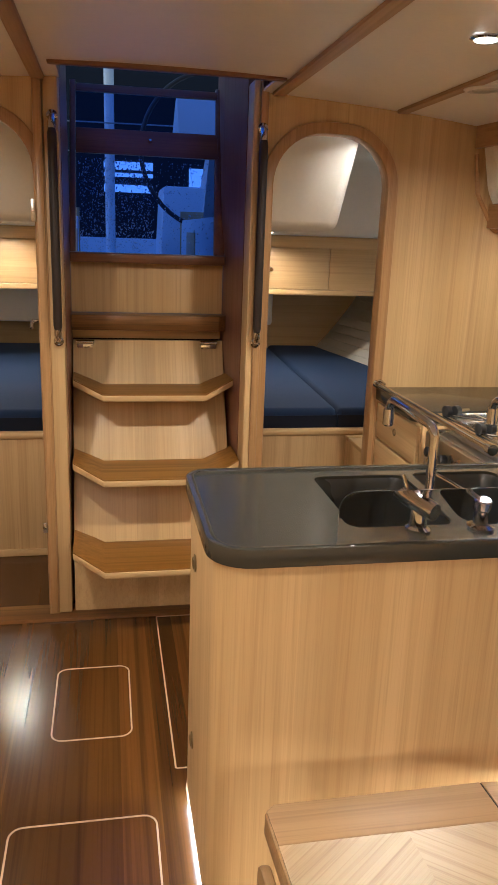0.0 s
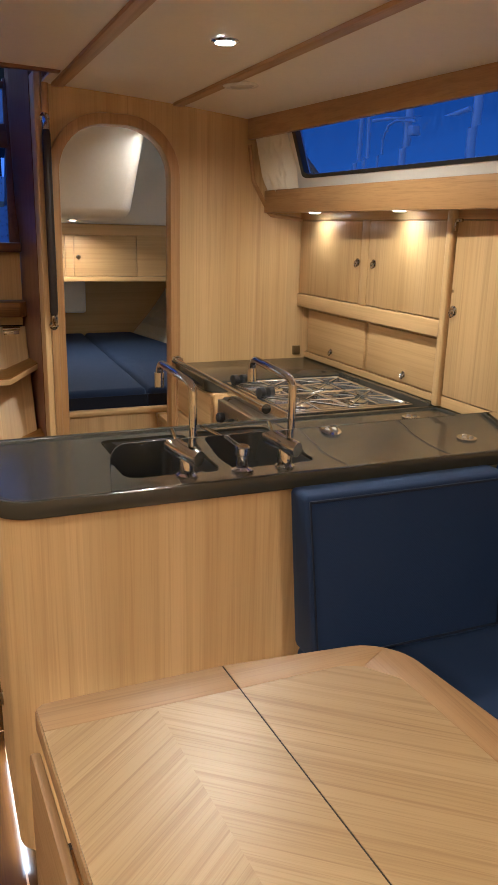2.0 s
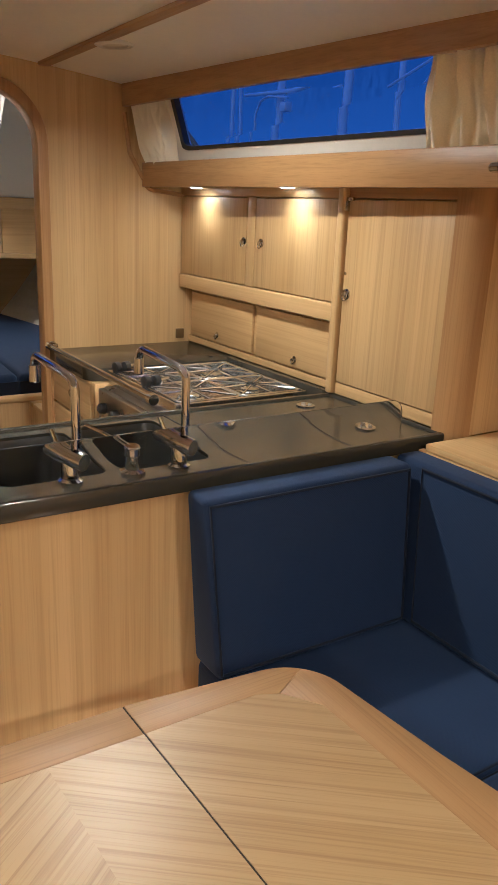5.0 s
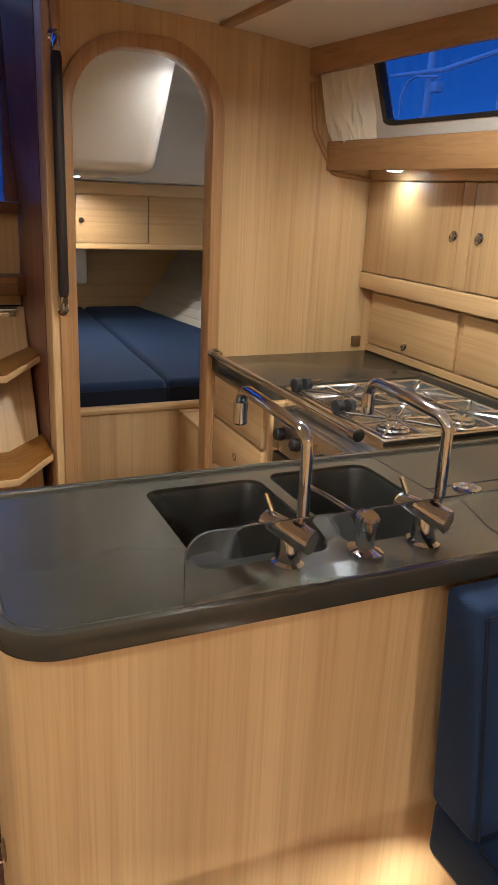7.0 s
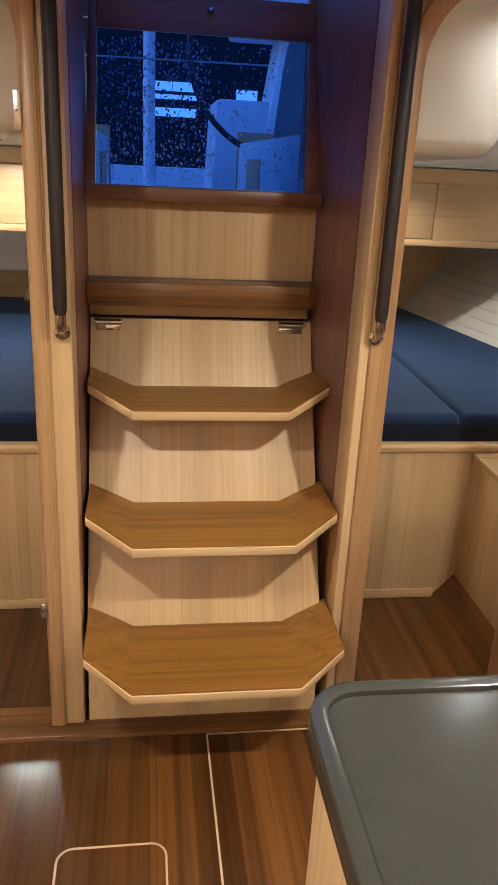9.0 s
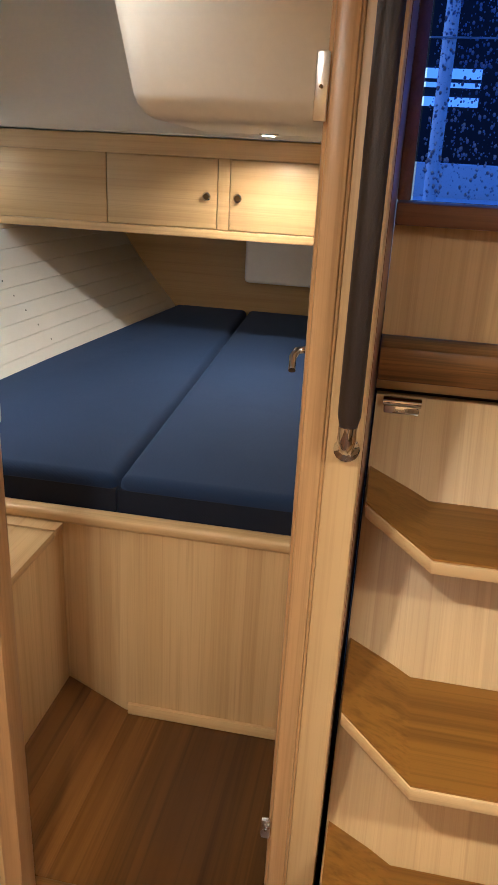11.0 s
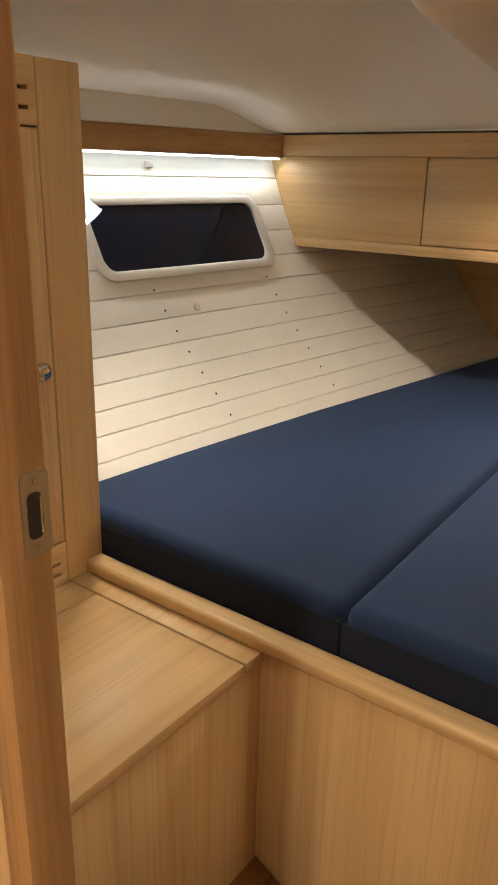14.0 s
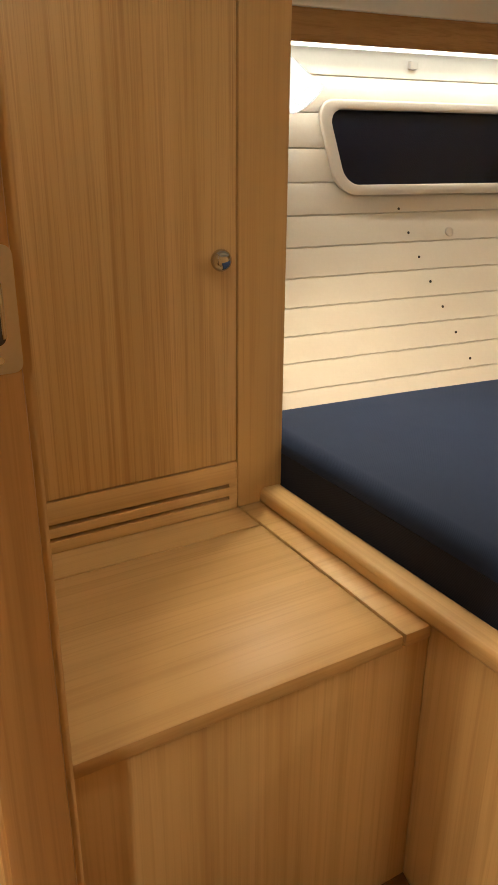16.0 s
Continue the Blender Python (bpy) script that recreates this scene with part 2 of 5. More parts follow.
oak_y = wood("oak_veneer_lengthways", *OAK, "y", scale=0.7, streak=0.6)
trim_z = wood("oak_trim_upright", *TRIM, "z", 0.36)
trim_x = wood("oak_trim_across", *TRIM, "x", 0.36)
trim_y = wood("oak_trim_lengthways", *TRIM, "y", 0.36)
table_oak = tuple(tuple(q * k for q, k in zip(c, (0.60, 0.59, 0.59))) for c in OAK)
table_left = wood("table_veneer_slant", *table_oak, "x", 0.36, turn=(0, 0, -38), bump=0.03, scale=1.0, streak=1.15)
table_mid = wood("table_veneer_slant_back", *table_oak, "x", 0.36, turn=(0, 0, 38), bump=0.03, scale=1.0, streak=1.15)
table_right = wood("table_veneer_length", *table_oak, "y", 0.36, turn=(0, 0, -16), bump=0.03, scale=1.0, streak=1.15)
table_band_x = wood("table_band_across", *[tuple(q * 0.70 for q in c) for c in TRIM], "x", 0.46)
table_band_y = wood("table_band_length", *[tuple(q * 0.70 for q in c) for c in TRIM], "y", 0.46)
teak_y = wood("teak_varnished_lengthways", *[tuple(k * q for k, q in zip((0.60, 0.54, 0.45), c)) for c in TEAK], "y", 0.19, coat=0.1, leaf=0.105, streak=0.85, tone=(0.55, 1.4), scale=0.30)
teak_x = wood("teak_varnished_across", *TEAK, "x", 0.3, coat=0.2, streak=1.1)
tread_teak = wood("tread_teak", (0.30, 0.142, 0.011), (0.22, 0.098, 0.007), (0.11, 0.045, 0.005), "x", 0.36, scale=0.6, streak=1.1)
for varnished in (teak_y, teak_x, tread_teak):
    varnished.node_tree.nodes["Principled BSDF"].inputs["Specular IOR Level"].default_value = 0.40
mahogany_x = wood("mahogany_across", (0.20, 0.090, 0.036), (0.15, 0.062, 0.025), (0.08, 0.032, 0.014), "x", 0.35)
mahogany_z = wood("mahogany_upright", (0.20, 0.090, 0.036), (0.15, 0.062, 0.025), (0.08, 0.032, 0.014), "z", 0.35)
side_board = wood("companionway_board", (0.22, 0.10, 0.06), (0.17, 0.078, 0.05), (0.10, 0.045, 0.028), "z", 0.3)
inlay_mat = mottled("pale_inlay", (0.62, 0.42, 0.22), (0.5, 0.33, 0.17), 0.4)
# near-black for real joints, and for shade painted into slots and holes
groove_mat = mottled("dark_joint_and_shade", (0.02, 0.012, 0.007), (0.03, 0.018, 0.01), 0.8)
gelcoat = mottled("white_gelcoat", (0.82, 0.80, 0.74), (0.78, 0.76, 0.70), 0.35, 2.0, 60.0, 0.02)
plank_white = mottled("white_painted_plank", (0.80, 0.78, 0.71), (0.74, 0.72, 0.65), 0.42, 4.0, 120.0, 0.03)
headliner = mottled("cream_headliner", (0.88, 0.83, 0.74), (0.85, 0.80, 0.71), 0.33, 1.5, 45.0, 0.02)
counter_mat = mottled("dark_solid_surface", (0.040, 0.038, 0.029), (0.050, 0.047, 0.036), 0.16, 5.0, 500.0, 0.006)
basin_mat = mottled("black_basin", (0.022, 0.022, 0.019), (0.028, 0.027, 0.023), 0.28, 5.0, 400.0, 0.02)
navy = cloth("navy_woven_cloth", (0.009, 0.019, 0.054), (0.013, 0.026, 0.070))
# dark navy for piped seams, and for the painted shade on mattress sides
navy_dark = cloth("navy_piping_and_shaded_side", (0.006, 0.008, 0.018), (0.008, 0.011, 0.024))
curtain_mat = cloth("cream_curtain", (0.74, 0.68, 0.52), (0.80, 0.75, 0.60), 500.0, 0.2)
leather = mottled("dark_brown_leather", (0.018, 0.011, 0.009), (0.025, 0.016, 0.012), 0.5, 20.0, 300.0, 0.15)
polished_steel = mottled("polished_steel", (0.66, 0.66, 0.64), (0.60, 0.60, 0.58), 0.20, 8.0, 300.0, 0.02, metal=1.0)
chrome, *_ = base_material("polished_chrome", (0.58, 0.59, 0.62), 0.06, 1.0)
brushed = mottled("brushed_steel", (0.62, 0.60, 0.56), (0.55, 0.53, 0.50), 0.28, 8.0, 300.0, 0.05, metal=1.0)
brass = mottled("dull_brass", (0.34, 0.26, 0.13), (0.28, 0.21, 0.10), 0.4, 8.0, 200.0, 0.05, metal=0.9)
black_plastic = mottled("black_plastic", (0.015, 0.015, 0.015), (0.02, 0.02, 0.02), 0.4)
white_plastic = mottled("white_plastic", (0.75, 0.73, 0.68), (0.72, 0.70, 0.65), 0.4)
clear_glass = glass_material("clear_glass", (0.98, 0.99, 0.985), 0.0, 1.18)
# blue of the dusk light outside is put into the pane's tint
acrylic = glass_material("dusk_blue_acrylic", (0.24, 0.37, 1.0), 0.0, 1.07)
# whitish base colour paints the glint of the water drops
glinting_raindrop, *_ = base_material("glinting_raindrop", (0.85, 0.9, 1.0), 0.08)
glinting_raindrop.node_tree.nodes["Principled BSDF"].inputs["Transmission Weight"].default_value = 0.45
dark_glass = mottled("dark_tinted_window", (0.005, 0.008, 0.020), (0.008, 0.012, 0.032), 0.10)
lamp_glow = glow("warm_lamp_face", (1.0, 0.80, 0.56), 6.0)
shade_glow = glow("lit_lamp_shade", (1.0, 0.86, 0.68), 0.10)
strip_glow = glow("led_strip_face", (1.0, 0.84, 0.62), 0.45)

# ---- large structure ----
def wall(name, bm, material, label, kind="structure"):
    return tagged(part(name, bm, material), label, "wall", "", kind)


FRONT, BACK = 0.10, 0.145          # the aft bulkhead's two faces
DOORS = ((-0.748, -0.248), (0.558, 1.012))
DOOR_TOP, SILL = 1.85, 0.05


def arch(x0, x1, z0, z1, r, n=8):
    """Up one side of an arched opening and down the other."""
    out = [(x0, z0)]
    for k in range(n + 1):
        a = radians(180 - 90 * k / n)
        out.append((x0 + r + r * math.cos(a), z1 - r + r * math.sin(a)))
    for k in range(n + 1):
        a = radians(90 - 90 * k / n)
        out.append((x1 - r + r * math.cos(a), z1 - r + r * math.sin(a)))
    out.append((x1, z0))
    return out


floor = tagged(part("floor", box(-1.75, 1.75, -4.4, FRONT - 0.06, -0.06, 0.0, 0), teak_y), "varnished reddish brown teak saloon floor with pale inlay lines", "floor", "", "structure")
cabin_floor_left = tagged(part("floor_cabin", box(-1.0, -0.24, FRONT + 0.07, 0.74, -0.06, -0.004, 0), teak_y), "dark varnished teak floor of the aft cabin", "floor", "", "structure")
cabin_floor_right = tagged(part("floor_cabin", box(0.55, 1.3, FRONT + 0.07, 0.74, -0.06, -0.004, 0), teak_y), "dark varnished teak floor of the aft cabin", "floor", "", "structure")
ladder_floor = tagged(part("floor_companionway", box(-0.24, 0.55, FRONT + 0.07, 0.74, -0.06, -0.004, 0), teak_y), "teak floor under the companionway ladder", "floor", "", "structure")
part("threshold", box(-0.78, 1.08, FRONT - 0.058, FRONT + 0.068, -0.05, 0.012, 0.006), teak_x, None, "teak threshold board along the aft bulkhead", "threshold", "", "structure")

# aft bulkhead in two pieces, each round its doorway
right_part = [(0.535, -0.05)] + arch(*DOORS[1], -0.05, DOOR_TOP, 0.19) + [(2.36, -0.05), (2.36, 1.575), (1.74, 1.59), (1.45, 1.94), (1.40, 2.015), (0.535, 2.08)]
left_part = [(-2.06, -0.05)] + arch(*DOORS[0], -0.05, DOOR_TOP, 0.19) + [(-0.215, -0.05), (-0.215, 2.08), (-2.06, 2.08)]
wall("wall_aft_galley", prism(right_part, "y", FRONT, BACK), oak_z, "light oak veneer bulkhead with an arched cabin doorway")
wall("wall_aft_left", prism(left_part, "y", FRONT, BACK), oak_z, "light oak veneer bulkhead with an arched cabin doorway")

# arched oak linings of both doorways
for i, (x0, x1) in enumerate(DOORS):
    path = arch(x0, x1, 0.0, DOOR_TOP, 0.19, 10)
    wide = arch(x0 - 0.028, x1 + 0.028, 0.0, DOOR_TOP + 0.028, 0.215, 10)
    inner = arch(x0 + 0.012, x1 - 0.012, 0.0, DOOR_TOP - 0.012, 0.18, 10)
    bm = prism(wide + list(reversed(inner)), "y", FRONT - 0.016, BACK - 0.008 if i == 0 else BACK + 0.012, 0.005)
    part("door_frame_%d" % (i + 1), bm, trim_z, None, "rounded solid oak trim round an arched doorway", "door frame", "", "structure")

# companionway posts
for name, x0, x1, x2 in (("companionway_post", -0.255, -0.222, -0.172), ("companionway_post", 0.545, 0.515, 0.490)):
    post = thing(name, "pale oak companionway post of two joined staves", "post", (x1, FRONT, 0), kind="structure")
    part("outer_stave", box(min(x0, x1) , max(x0, x1) - 0.002, FRONT - 0.022, 0.19, 0.012, 2.0, 0.007), trim_z, post)
    part("inner_stave", box(min(x1, x2), max(x1, x2), FRONT - 0.012, 0.20, 0.012, 2.0, 0.006), oak_z, post)

# saloon side and forward walls that close the place
wall("wall_port", box(-1.80, -1.75, -4.4, FRONT, -0.06, 2.1, 0), oak_zy, "light oak veneer saloon side")
wall("wall_forward", box(-1.80, 2.05, -4.45, -4.4, -0.06, 2.1, 0), oak_z, "light oak veneer forward bulkhead")
wall("wall_starboard", box(1.98, 2.03, -4.4, FRONT, -0.06, 1.66, 0), oak_zy, "oak hull lining behind the lockers")

# cambered ceiling with the hatch opening
HX0, HX1, HY0 = -0.165, 0.520, -0.150


def side_x(x, y):
    """Draws the starboard edge in to the line of the cornice."""
    return x if x < 1.0 else 1.0 + (x - 1.0) * (1.363 - 0.075 * y - 1.0)


def ceiling_strip(xs, y0, y1):
    bm = bmesh.new()
    top = [[bm.verts.new((side_x(x, y), y, ceiling_z(side_x(x, y)) + d)) for x in xs] for d, y in ((0, y0), (0, y1), (0.04, y1), (0.04, y0))]
    for i in range(len(xs) - 1):
        for k in range(4):
            m = (k + 1) % 4
            bm.faces.new((top[k][i], top[k][i + 1], top[m][i + 1], top[m][i]))
    for i in (0, -1):
        bm.faces.new([t[i] for t in top])
    return bm


def spaced(a, b, n):
    return [a + (b - a) * k / n for k in range(n + 1)]


bm = ceiling_strip(spaced(-1.78, 2.0, 40), -4.4, HY0)
add_to(bm, ceiling_strip(spaced(-1.78, HX0, 16), HY0, FRONT))
add_to(bm, ceiling_strip(spaced(HX1, 2.0, 16), HY0, FRONT))
tagged(part("ceiling", bm, headliner), "cream padded headliner, gently cambered", "ceiling", "", "structure")
for x, w in ((-0.235, 0.045), (0.575, 0.045), (1.03, 0.04)):
    z = ceiling_z(x)
    part("ceiling_batten", box(x - w / 2, x + w / 2, -4.39, FRONT - 0.018, z - 0.010, z + 0.012, 0.004), trim_y, None, "oak batten covering a joint of the headliner", "batten", "ceiling battens", "structure")

# hatch trim and garage
hz = 1.975
for nm, b in (("front", box(HX0 - 0.022, HX1 + 0.025, HY0 - 0.030, HY0, hz - 0.022, hz + 0.20, 0.005)),
              ("left", box(HX0 - 0.022, HX0, HY0 + 0.002, 0.095, hz - 0.010, hz + 0.20, 0.004)),
              ("right", box(HX1, HX1 + 0.025, HY0 + 0.002, 0.095, hz - 0.010, hz + 0.20, 0.004))):
    part("hatch_trim", b, mahogany_x, None, "dark mahogany trim round the companionway hatch", "trim", "hatch trim", "structure")

# ---- companionway ----
def panel_y(z):
    return 0.10 + 0.1 * z if z < 0.29 else 0.129 + 0.54 * (z - 0.29)


def wash_y(z):
    return 0.515 + (z - 1.389) * 0.578


ladder = thing("companionway_ladder", "oak companionway ladder with three winged teak treads", "ladder", (0.15, 0.12, 0))
front = [(0.100, 0.012), (0.129, 0.29), (0.5313, 1.035), (0.5533, 1.035), (0.151, 0.29), (0.122, 0.012)]
part("front_panel", prism(front, "x", -0.162, 0.466, 0.0015), oak_slope, ladder)


def winged(z, yf, t0, t1):
    """A slab with a flat middle and two ends that rise, between two heights below its top."""
    yb = panel_y(z)
    line = [(-0.158, yf + 0.085, 0.045, yb + 0.034), (-0.042, yf, 0, yb - 0.004), (0.360, yf, 0, yb - 0.004), (0.482, yf + 0.085, 0.045, yb + 0.034)]
    bm = bmesh.new()
    rows = []
    for dz in (t0, t1):
        rows.append([bm.verts.new((x, y, z + up + dz)) for x, y, up, b in line])
        rows.append([bm.verts.new((x, b, z + up + dz)) for x, y, up, b in line])
    fa, ba, fb, bb = rows
    for i in range(3):
        bm.faces.new((fa[i], fa[i + 1], ba[i + 1], ba[i]))
        bm.faces.new((fb[i], bb[i], bb[i + 1], fb[i + 1]))
        bm.faces.new((fa[i], fb[i], fb[i + 1], fa[i + 1]))
        bm.faces.new((ba[i], ba[i + 1], bb[i + 1], bb[i]))
    for i in (0, 3):
        bm.faces.new((fa[i], ba[i], bb[i], fb[i]))
    bmesh.ops.recalc_face_normals(bm, faces=bm.faces)
    return bm


for z, yf in ((0.865, 0.213), (0.580, 0.021), (0.291, -0.156)):
    tread = part("tread", bevelled(winged(z, yf, -0.026, -0.003), 0.003, 2, 50), oak_x, ladder, "winged tread with pale edge")
    part("tread_top", winged(z, yf + 0.004, -0.003, 0.001), tread_teak, tread, "teak tread surface")
for x in (-0.112, 0.405):
    hinge = part("hinge", box(x - 0.034, x + 0.034, panel_y(1.03) - 0.014, panel_y(1.03) - 0.002, 0.998, 1.022, 0.003), chrome, ladder, "chrome lift-off hinge")
    part("barrel", tube([(x - 0.036, panel_y(1.04) - 0.020, 1.028), (x + 0.036, panel_y(1.04) - 0.020, 1.028)], 0.009), chrome, hinge)

shelf = thing("companionway_step", "thick dark teak top step below the washboards", "step", (0.15, 0.52, 1.09), kind="structure")
part("board", prism([(-0.165, 0.450), (0.440, 0.450), (0.485, 0.490), (0.485, 0.60), (-0.165, 0.60)], "z", 1.085, 1.148, 0.005), teak_x, shelf)
part("riser_panel", box(-0.165, 0.462, 0.540, 0.562, 1.150, 1.352, 0.001), oak_z, None, "oak panel between the top step and the washboards", "panel", "", "structure")
part("ladder_head", box(-0.165, 0.46, 0.552, 0.575, 1.040, 1.084, 0.001), oak_x, None, "oak rail over the ladder's hinges", "rail", "", "structure")

# added dark sheet, stops sky light leaking in round the ladder
part("ladder_light_block", box(-0.165, 0.46, 0.60, 0.63, 0.0, 1.14, 0), groove_mat, None, "dark sheet added behind the ladder to block sky light", "panel", "", "structure")
# side boards of the companionway, narrowing aft
for nm, a, b in (("companionway_side", -0.171, -0.166), ("companionway_side", 0.489, 0.462)):
    s = -1 if a < 0 else 1
    bm = hull8([(a, 0.205, 0), (b, 0.60, 0), (b + 0.02 * s, 0.60, 0), (a + 0.02 * s, 0.205, 0),
                (a, 0.205, 2.19), (b, 0.60, 2.19), (b + 0.02 * s, 0.60, 2.19), (a + 0.02 * s, 0.205, 2.19)])
    c = b + 0.028 * s
    add_to(bm, hull8([(b, 0.60, 0), (c, 1.0, 0), (c + 0.02 * s, 1.0, 0), (b + 0.02 * s, 0.60, 0),
                      (b, 0.60, 2.19), (c, 1.0, 2.19), (c + 0.02 * s, 1.0, 2.19), (b + 0.02 * s, 0.60, 2.19)]))
    part(nm, bm, side_board, None, "dark brown varnished board beside the companionway", "panel", "", "structure")
part("hatch_lining", box(-0.215, 0.535, 0.098, 0.20, 2.165, 2.20, 0.003), mahogany_x, None, "mahogany lining over the hatch opening", "trim", "", "structure")


def washbar(x0, x1, z0, z1, d0=0.0, d1=0.028, w0=0.0, bev=0.003):
    """A bar in the leaning washboard plane; w0: how much its right end widens upward."""
    return hull8([(x0, wash_y(z0) + d0, z0), (x1, wash_y(z0) + d0, z0), (x1, wash_y(z0) + d1, z0), (x0, wash_y(z0) + d1, z0),
                  (x0, wash_y(z1) + d0, z1), (x1 + w0, wash_y(z1) + d0, z1), (x1 + w0, wash_y(z1) + d1, z1), (x0, wash_y(z1) + d1, z1)], bev)


wash = thing("washboards", "mahogany framed washboards with two clear panes", "washboard", (0.15, 0.51, 1.35), kind="structure")
part("sill", box(-0.165, 0.462, 0.482, 0.56, 1.354, 1.392, 0.004), mahogany_x, wash)
part("left_stile", washbar(-0.166, -0.142, 1.393, 2.10, 0.002, 0.032), mahogany_z, wash)
bm = hull8([(0.420, wash_y(1.393), 1.393), (0.464, wash_y(1.393), 1.393), (0.464, wash_y(1.393) + 0.03, 1.393), (0.420, wash_y(1.393) + 0.03, 1.393),
            (0.470, wash_y(2.1), 2.1), (0.49, wash_y(2.1), 2.1), (0.49, wash_y(2.1) + 0.03, 2.1), (0.470, wash_y(2.1) + 0.03, 2.1)], 0.003)
part("right_stile", bm, mahogany_z, wash)
part("middle_bar", washbar(-0.140, 0.462, 1.790, 1.895, -0.004, 0.030), mahogany_x, wash)
part("top_bar", washbar(-0.140, 0.474, 2.052, 2.085, -0.004, 0.034), mahogany_x, wash)
part("latch", lathe([(0.009, 0), (0.009, 0.012), (0.005, 0.02)], (0.17, wash_y(1.85) - 0.004, 1.850), (0, -1, 0.3)), chrome, wash, "small chrome latch")
p = part("lower_pane", washbar(-0.139, 0.462, 1.393, 1.789, 0.014, 0.020, 0, 0), acrylic, wash, "rain-spotted clear lower pane")
p.visible_shadow = False
p = part("upper_pane", washbar(-0.139, 0.470, 1.896, 2.051, 0.014, 0.020, 0, 0), acrylic, wash, "clear upper pane")
p.visible_shadow = False
# raindrops on the lower pane
rng = random.Random(4)
bm = bmesh.new()
for k in range(3400):
    x, z = rng.uniform(-0.13, 0.43), 1.40 + 0.375 * rng.random()
    if x > 0.17 and rng.random() < 0.75:
        continue
    r = rng.choice((0.0009, 0.0011, 0.0013, 0.0016, 0.0021, 0.0030))
    tall, y = r * rng.uniform(1.0, 1.6), wash_y(z) + 0.021
    mid = [bm.verts.new((x + r * math.cos(a), y, z + tall * math.sin(a))) for a in (math.pi * q / 3 for q in range(6))]
    near_tip, far_tip = bm.verts.new((x, y - r * 0.5, z)), bm.verts.new((x, y + r * 0.5, z))
    for q in range(6):
        bm.faces.new((mid[q], mid[(q + 1) % 6], near_tip))
        bm.faces.new((mid[(q + 1) % 6], mid[q], far_tip))
part("raindrops", bm, glinting_raindrop, wash, "raindrops on the pane", kind="stuff")

hatch = thing("sliding_hatch", "wet translucent sliding hatch over the companionway", "hatch", (0.16, 0.4, 2.12), kind="structure")
part("pane", box(-0.20, 0.52, HY0 + 0.01, 1.02, 2.215, 2.225, 0.001), acrylic, hatch).visible_shadow = False
part("front_rim", box(-0.22, 0.54, HY0 - 0.03, HY0 + 0.008, 2.17, 2.23, 0.006), mahogany_x, hatch)
part("aft_rim", box(-0.22, 0.54, 1.022, 1.06, 2.18, 2.23, 0.006), gelcoat, hatch)

# leather grab bars on both posts
for x in (-0.192, 0.523):
    bar = thing("grab_bar", "dark leather-bound upright grab bar with chrome ends", "grab bar", (x, 0.05, 1.09), "companionway grab bars")
    y = 0.052
    part("grip", tube([(x, y, 1.135), (x, y, 1.15), (x, y, 1.785), (x, y, 1.80)], [0.012, 0.0155, 0.0155, 0.012], 14), leather, bar)
    for z, s in ((1.135, -1), (1.80, 1)):
        end = part("bracket", tube([(x, y, z), (x, y, z + 0.018 * s), (x, y + 0.008, z + 0.034 * s), (x, 0.078, z + 0.042 * s)], [0.013, 0.013, 0.011, 0.010], 12), chrome, bar, "polished chrome end bracket")
        part("flange", lathe([(0.018, 0), (0.018, 0.005), (0.011, 0.009)], (x, 0.0785, z + 0.042 * s), (0, -1, 0), 16), chrome, end)
for z0, z1 in ((1.50, 1.575), (0.36, 0.40)):
    keep = thing("lock_keep", "small steel keep let into the door jamb", "lock plate", (-0.268, 0.08, z0))
    part("plate", box(-0.271, -0.2555, 0.070, 0.079, z0, z1, 0.002), brushed, keep)
    part("screw", lathe([(0.0025, 0), (0.0025, 0.002)], (-0.263, 0.07, (z0 + z1) / 2), (0, -1, 0), 8), chrome, keep)

# ---- outside: cockpit and harbour at dusk ----
bm = box(-0.21, 0.51, 1.08, 2.95, 1.10, 1.16, 0.01)
add_to(bm, box(-1.6, 2.0, 2.955, 5.2, 1.10, 1.16, 0.01))
deck = tagged(part("cockpit_sole", bm, gelcoat), "wet pale cockpit floor outside the washboards", "deck", "", "structure")
part("transom", box(-1.6, 2.0, 5.2, 5.3, 1.1, 1.40, 0.03), gelcoat, None, "pale moulded transom coaming", "coaming", "", "structure")
for x0, x1 in ((-0.220, -0.208), (0.508, 0.520)):
    part("footwell_side", box(x0, x1, 1.02, 2.95, 1.161, 1.56, 0.003), gelcoat, None, "pale moulded side of the cockpit footwell", "cockpit side", "footwell sides", "structure")
helm = thing("helm_pedestal", "pale moulded helm pedestal standing in the cockpit", "pedestal", (0.7, 3.2, 1.16))
part("column", hull8([(0.36, 3.0, 1.16), (1.1, 3.0, 1.16), (1.1, 3.6, 1.16), (0.36, 3.6, 1.16), (0.39, 3.1, 1.80), (0.70, 3.1, 1.80), (0.70, 3.6, 1.80), (0.39, 3.6, 1.80)], 0.03), gelcoat, helm)
part("leg", hull8([(0.60, 2.98, 1.16), (1.2, 2.98, 1.16), (1.2, 3.5, 1.16), (0.60, 3.5, 1.16), (0.76, 3.1, 2.16), (1.12, 3.1, 2.16), (1.12, 3.5, 2.16), (0.76, 3.5, 2.16)], 0.03), gelcoat, helm)
part("foot_block", hull8([(0.50, 2.96, 1.16), (1.2, 2.96, 1.16), (1.2, 3.1, 1.16), (0.50, 3.1, 1.16), (0.53, 2.97, 1.50), (1.2, 2.97, 1.60), (1.2, 3.1, 1.60), (0.53, 3.1, 1.50)], 0.012), gelcoat, helm)
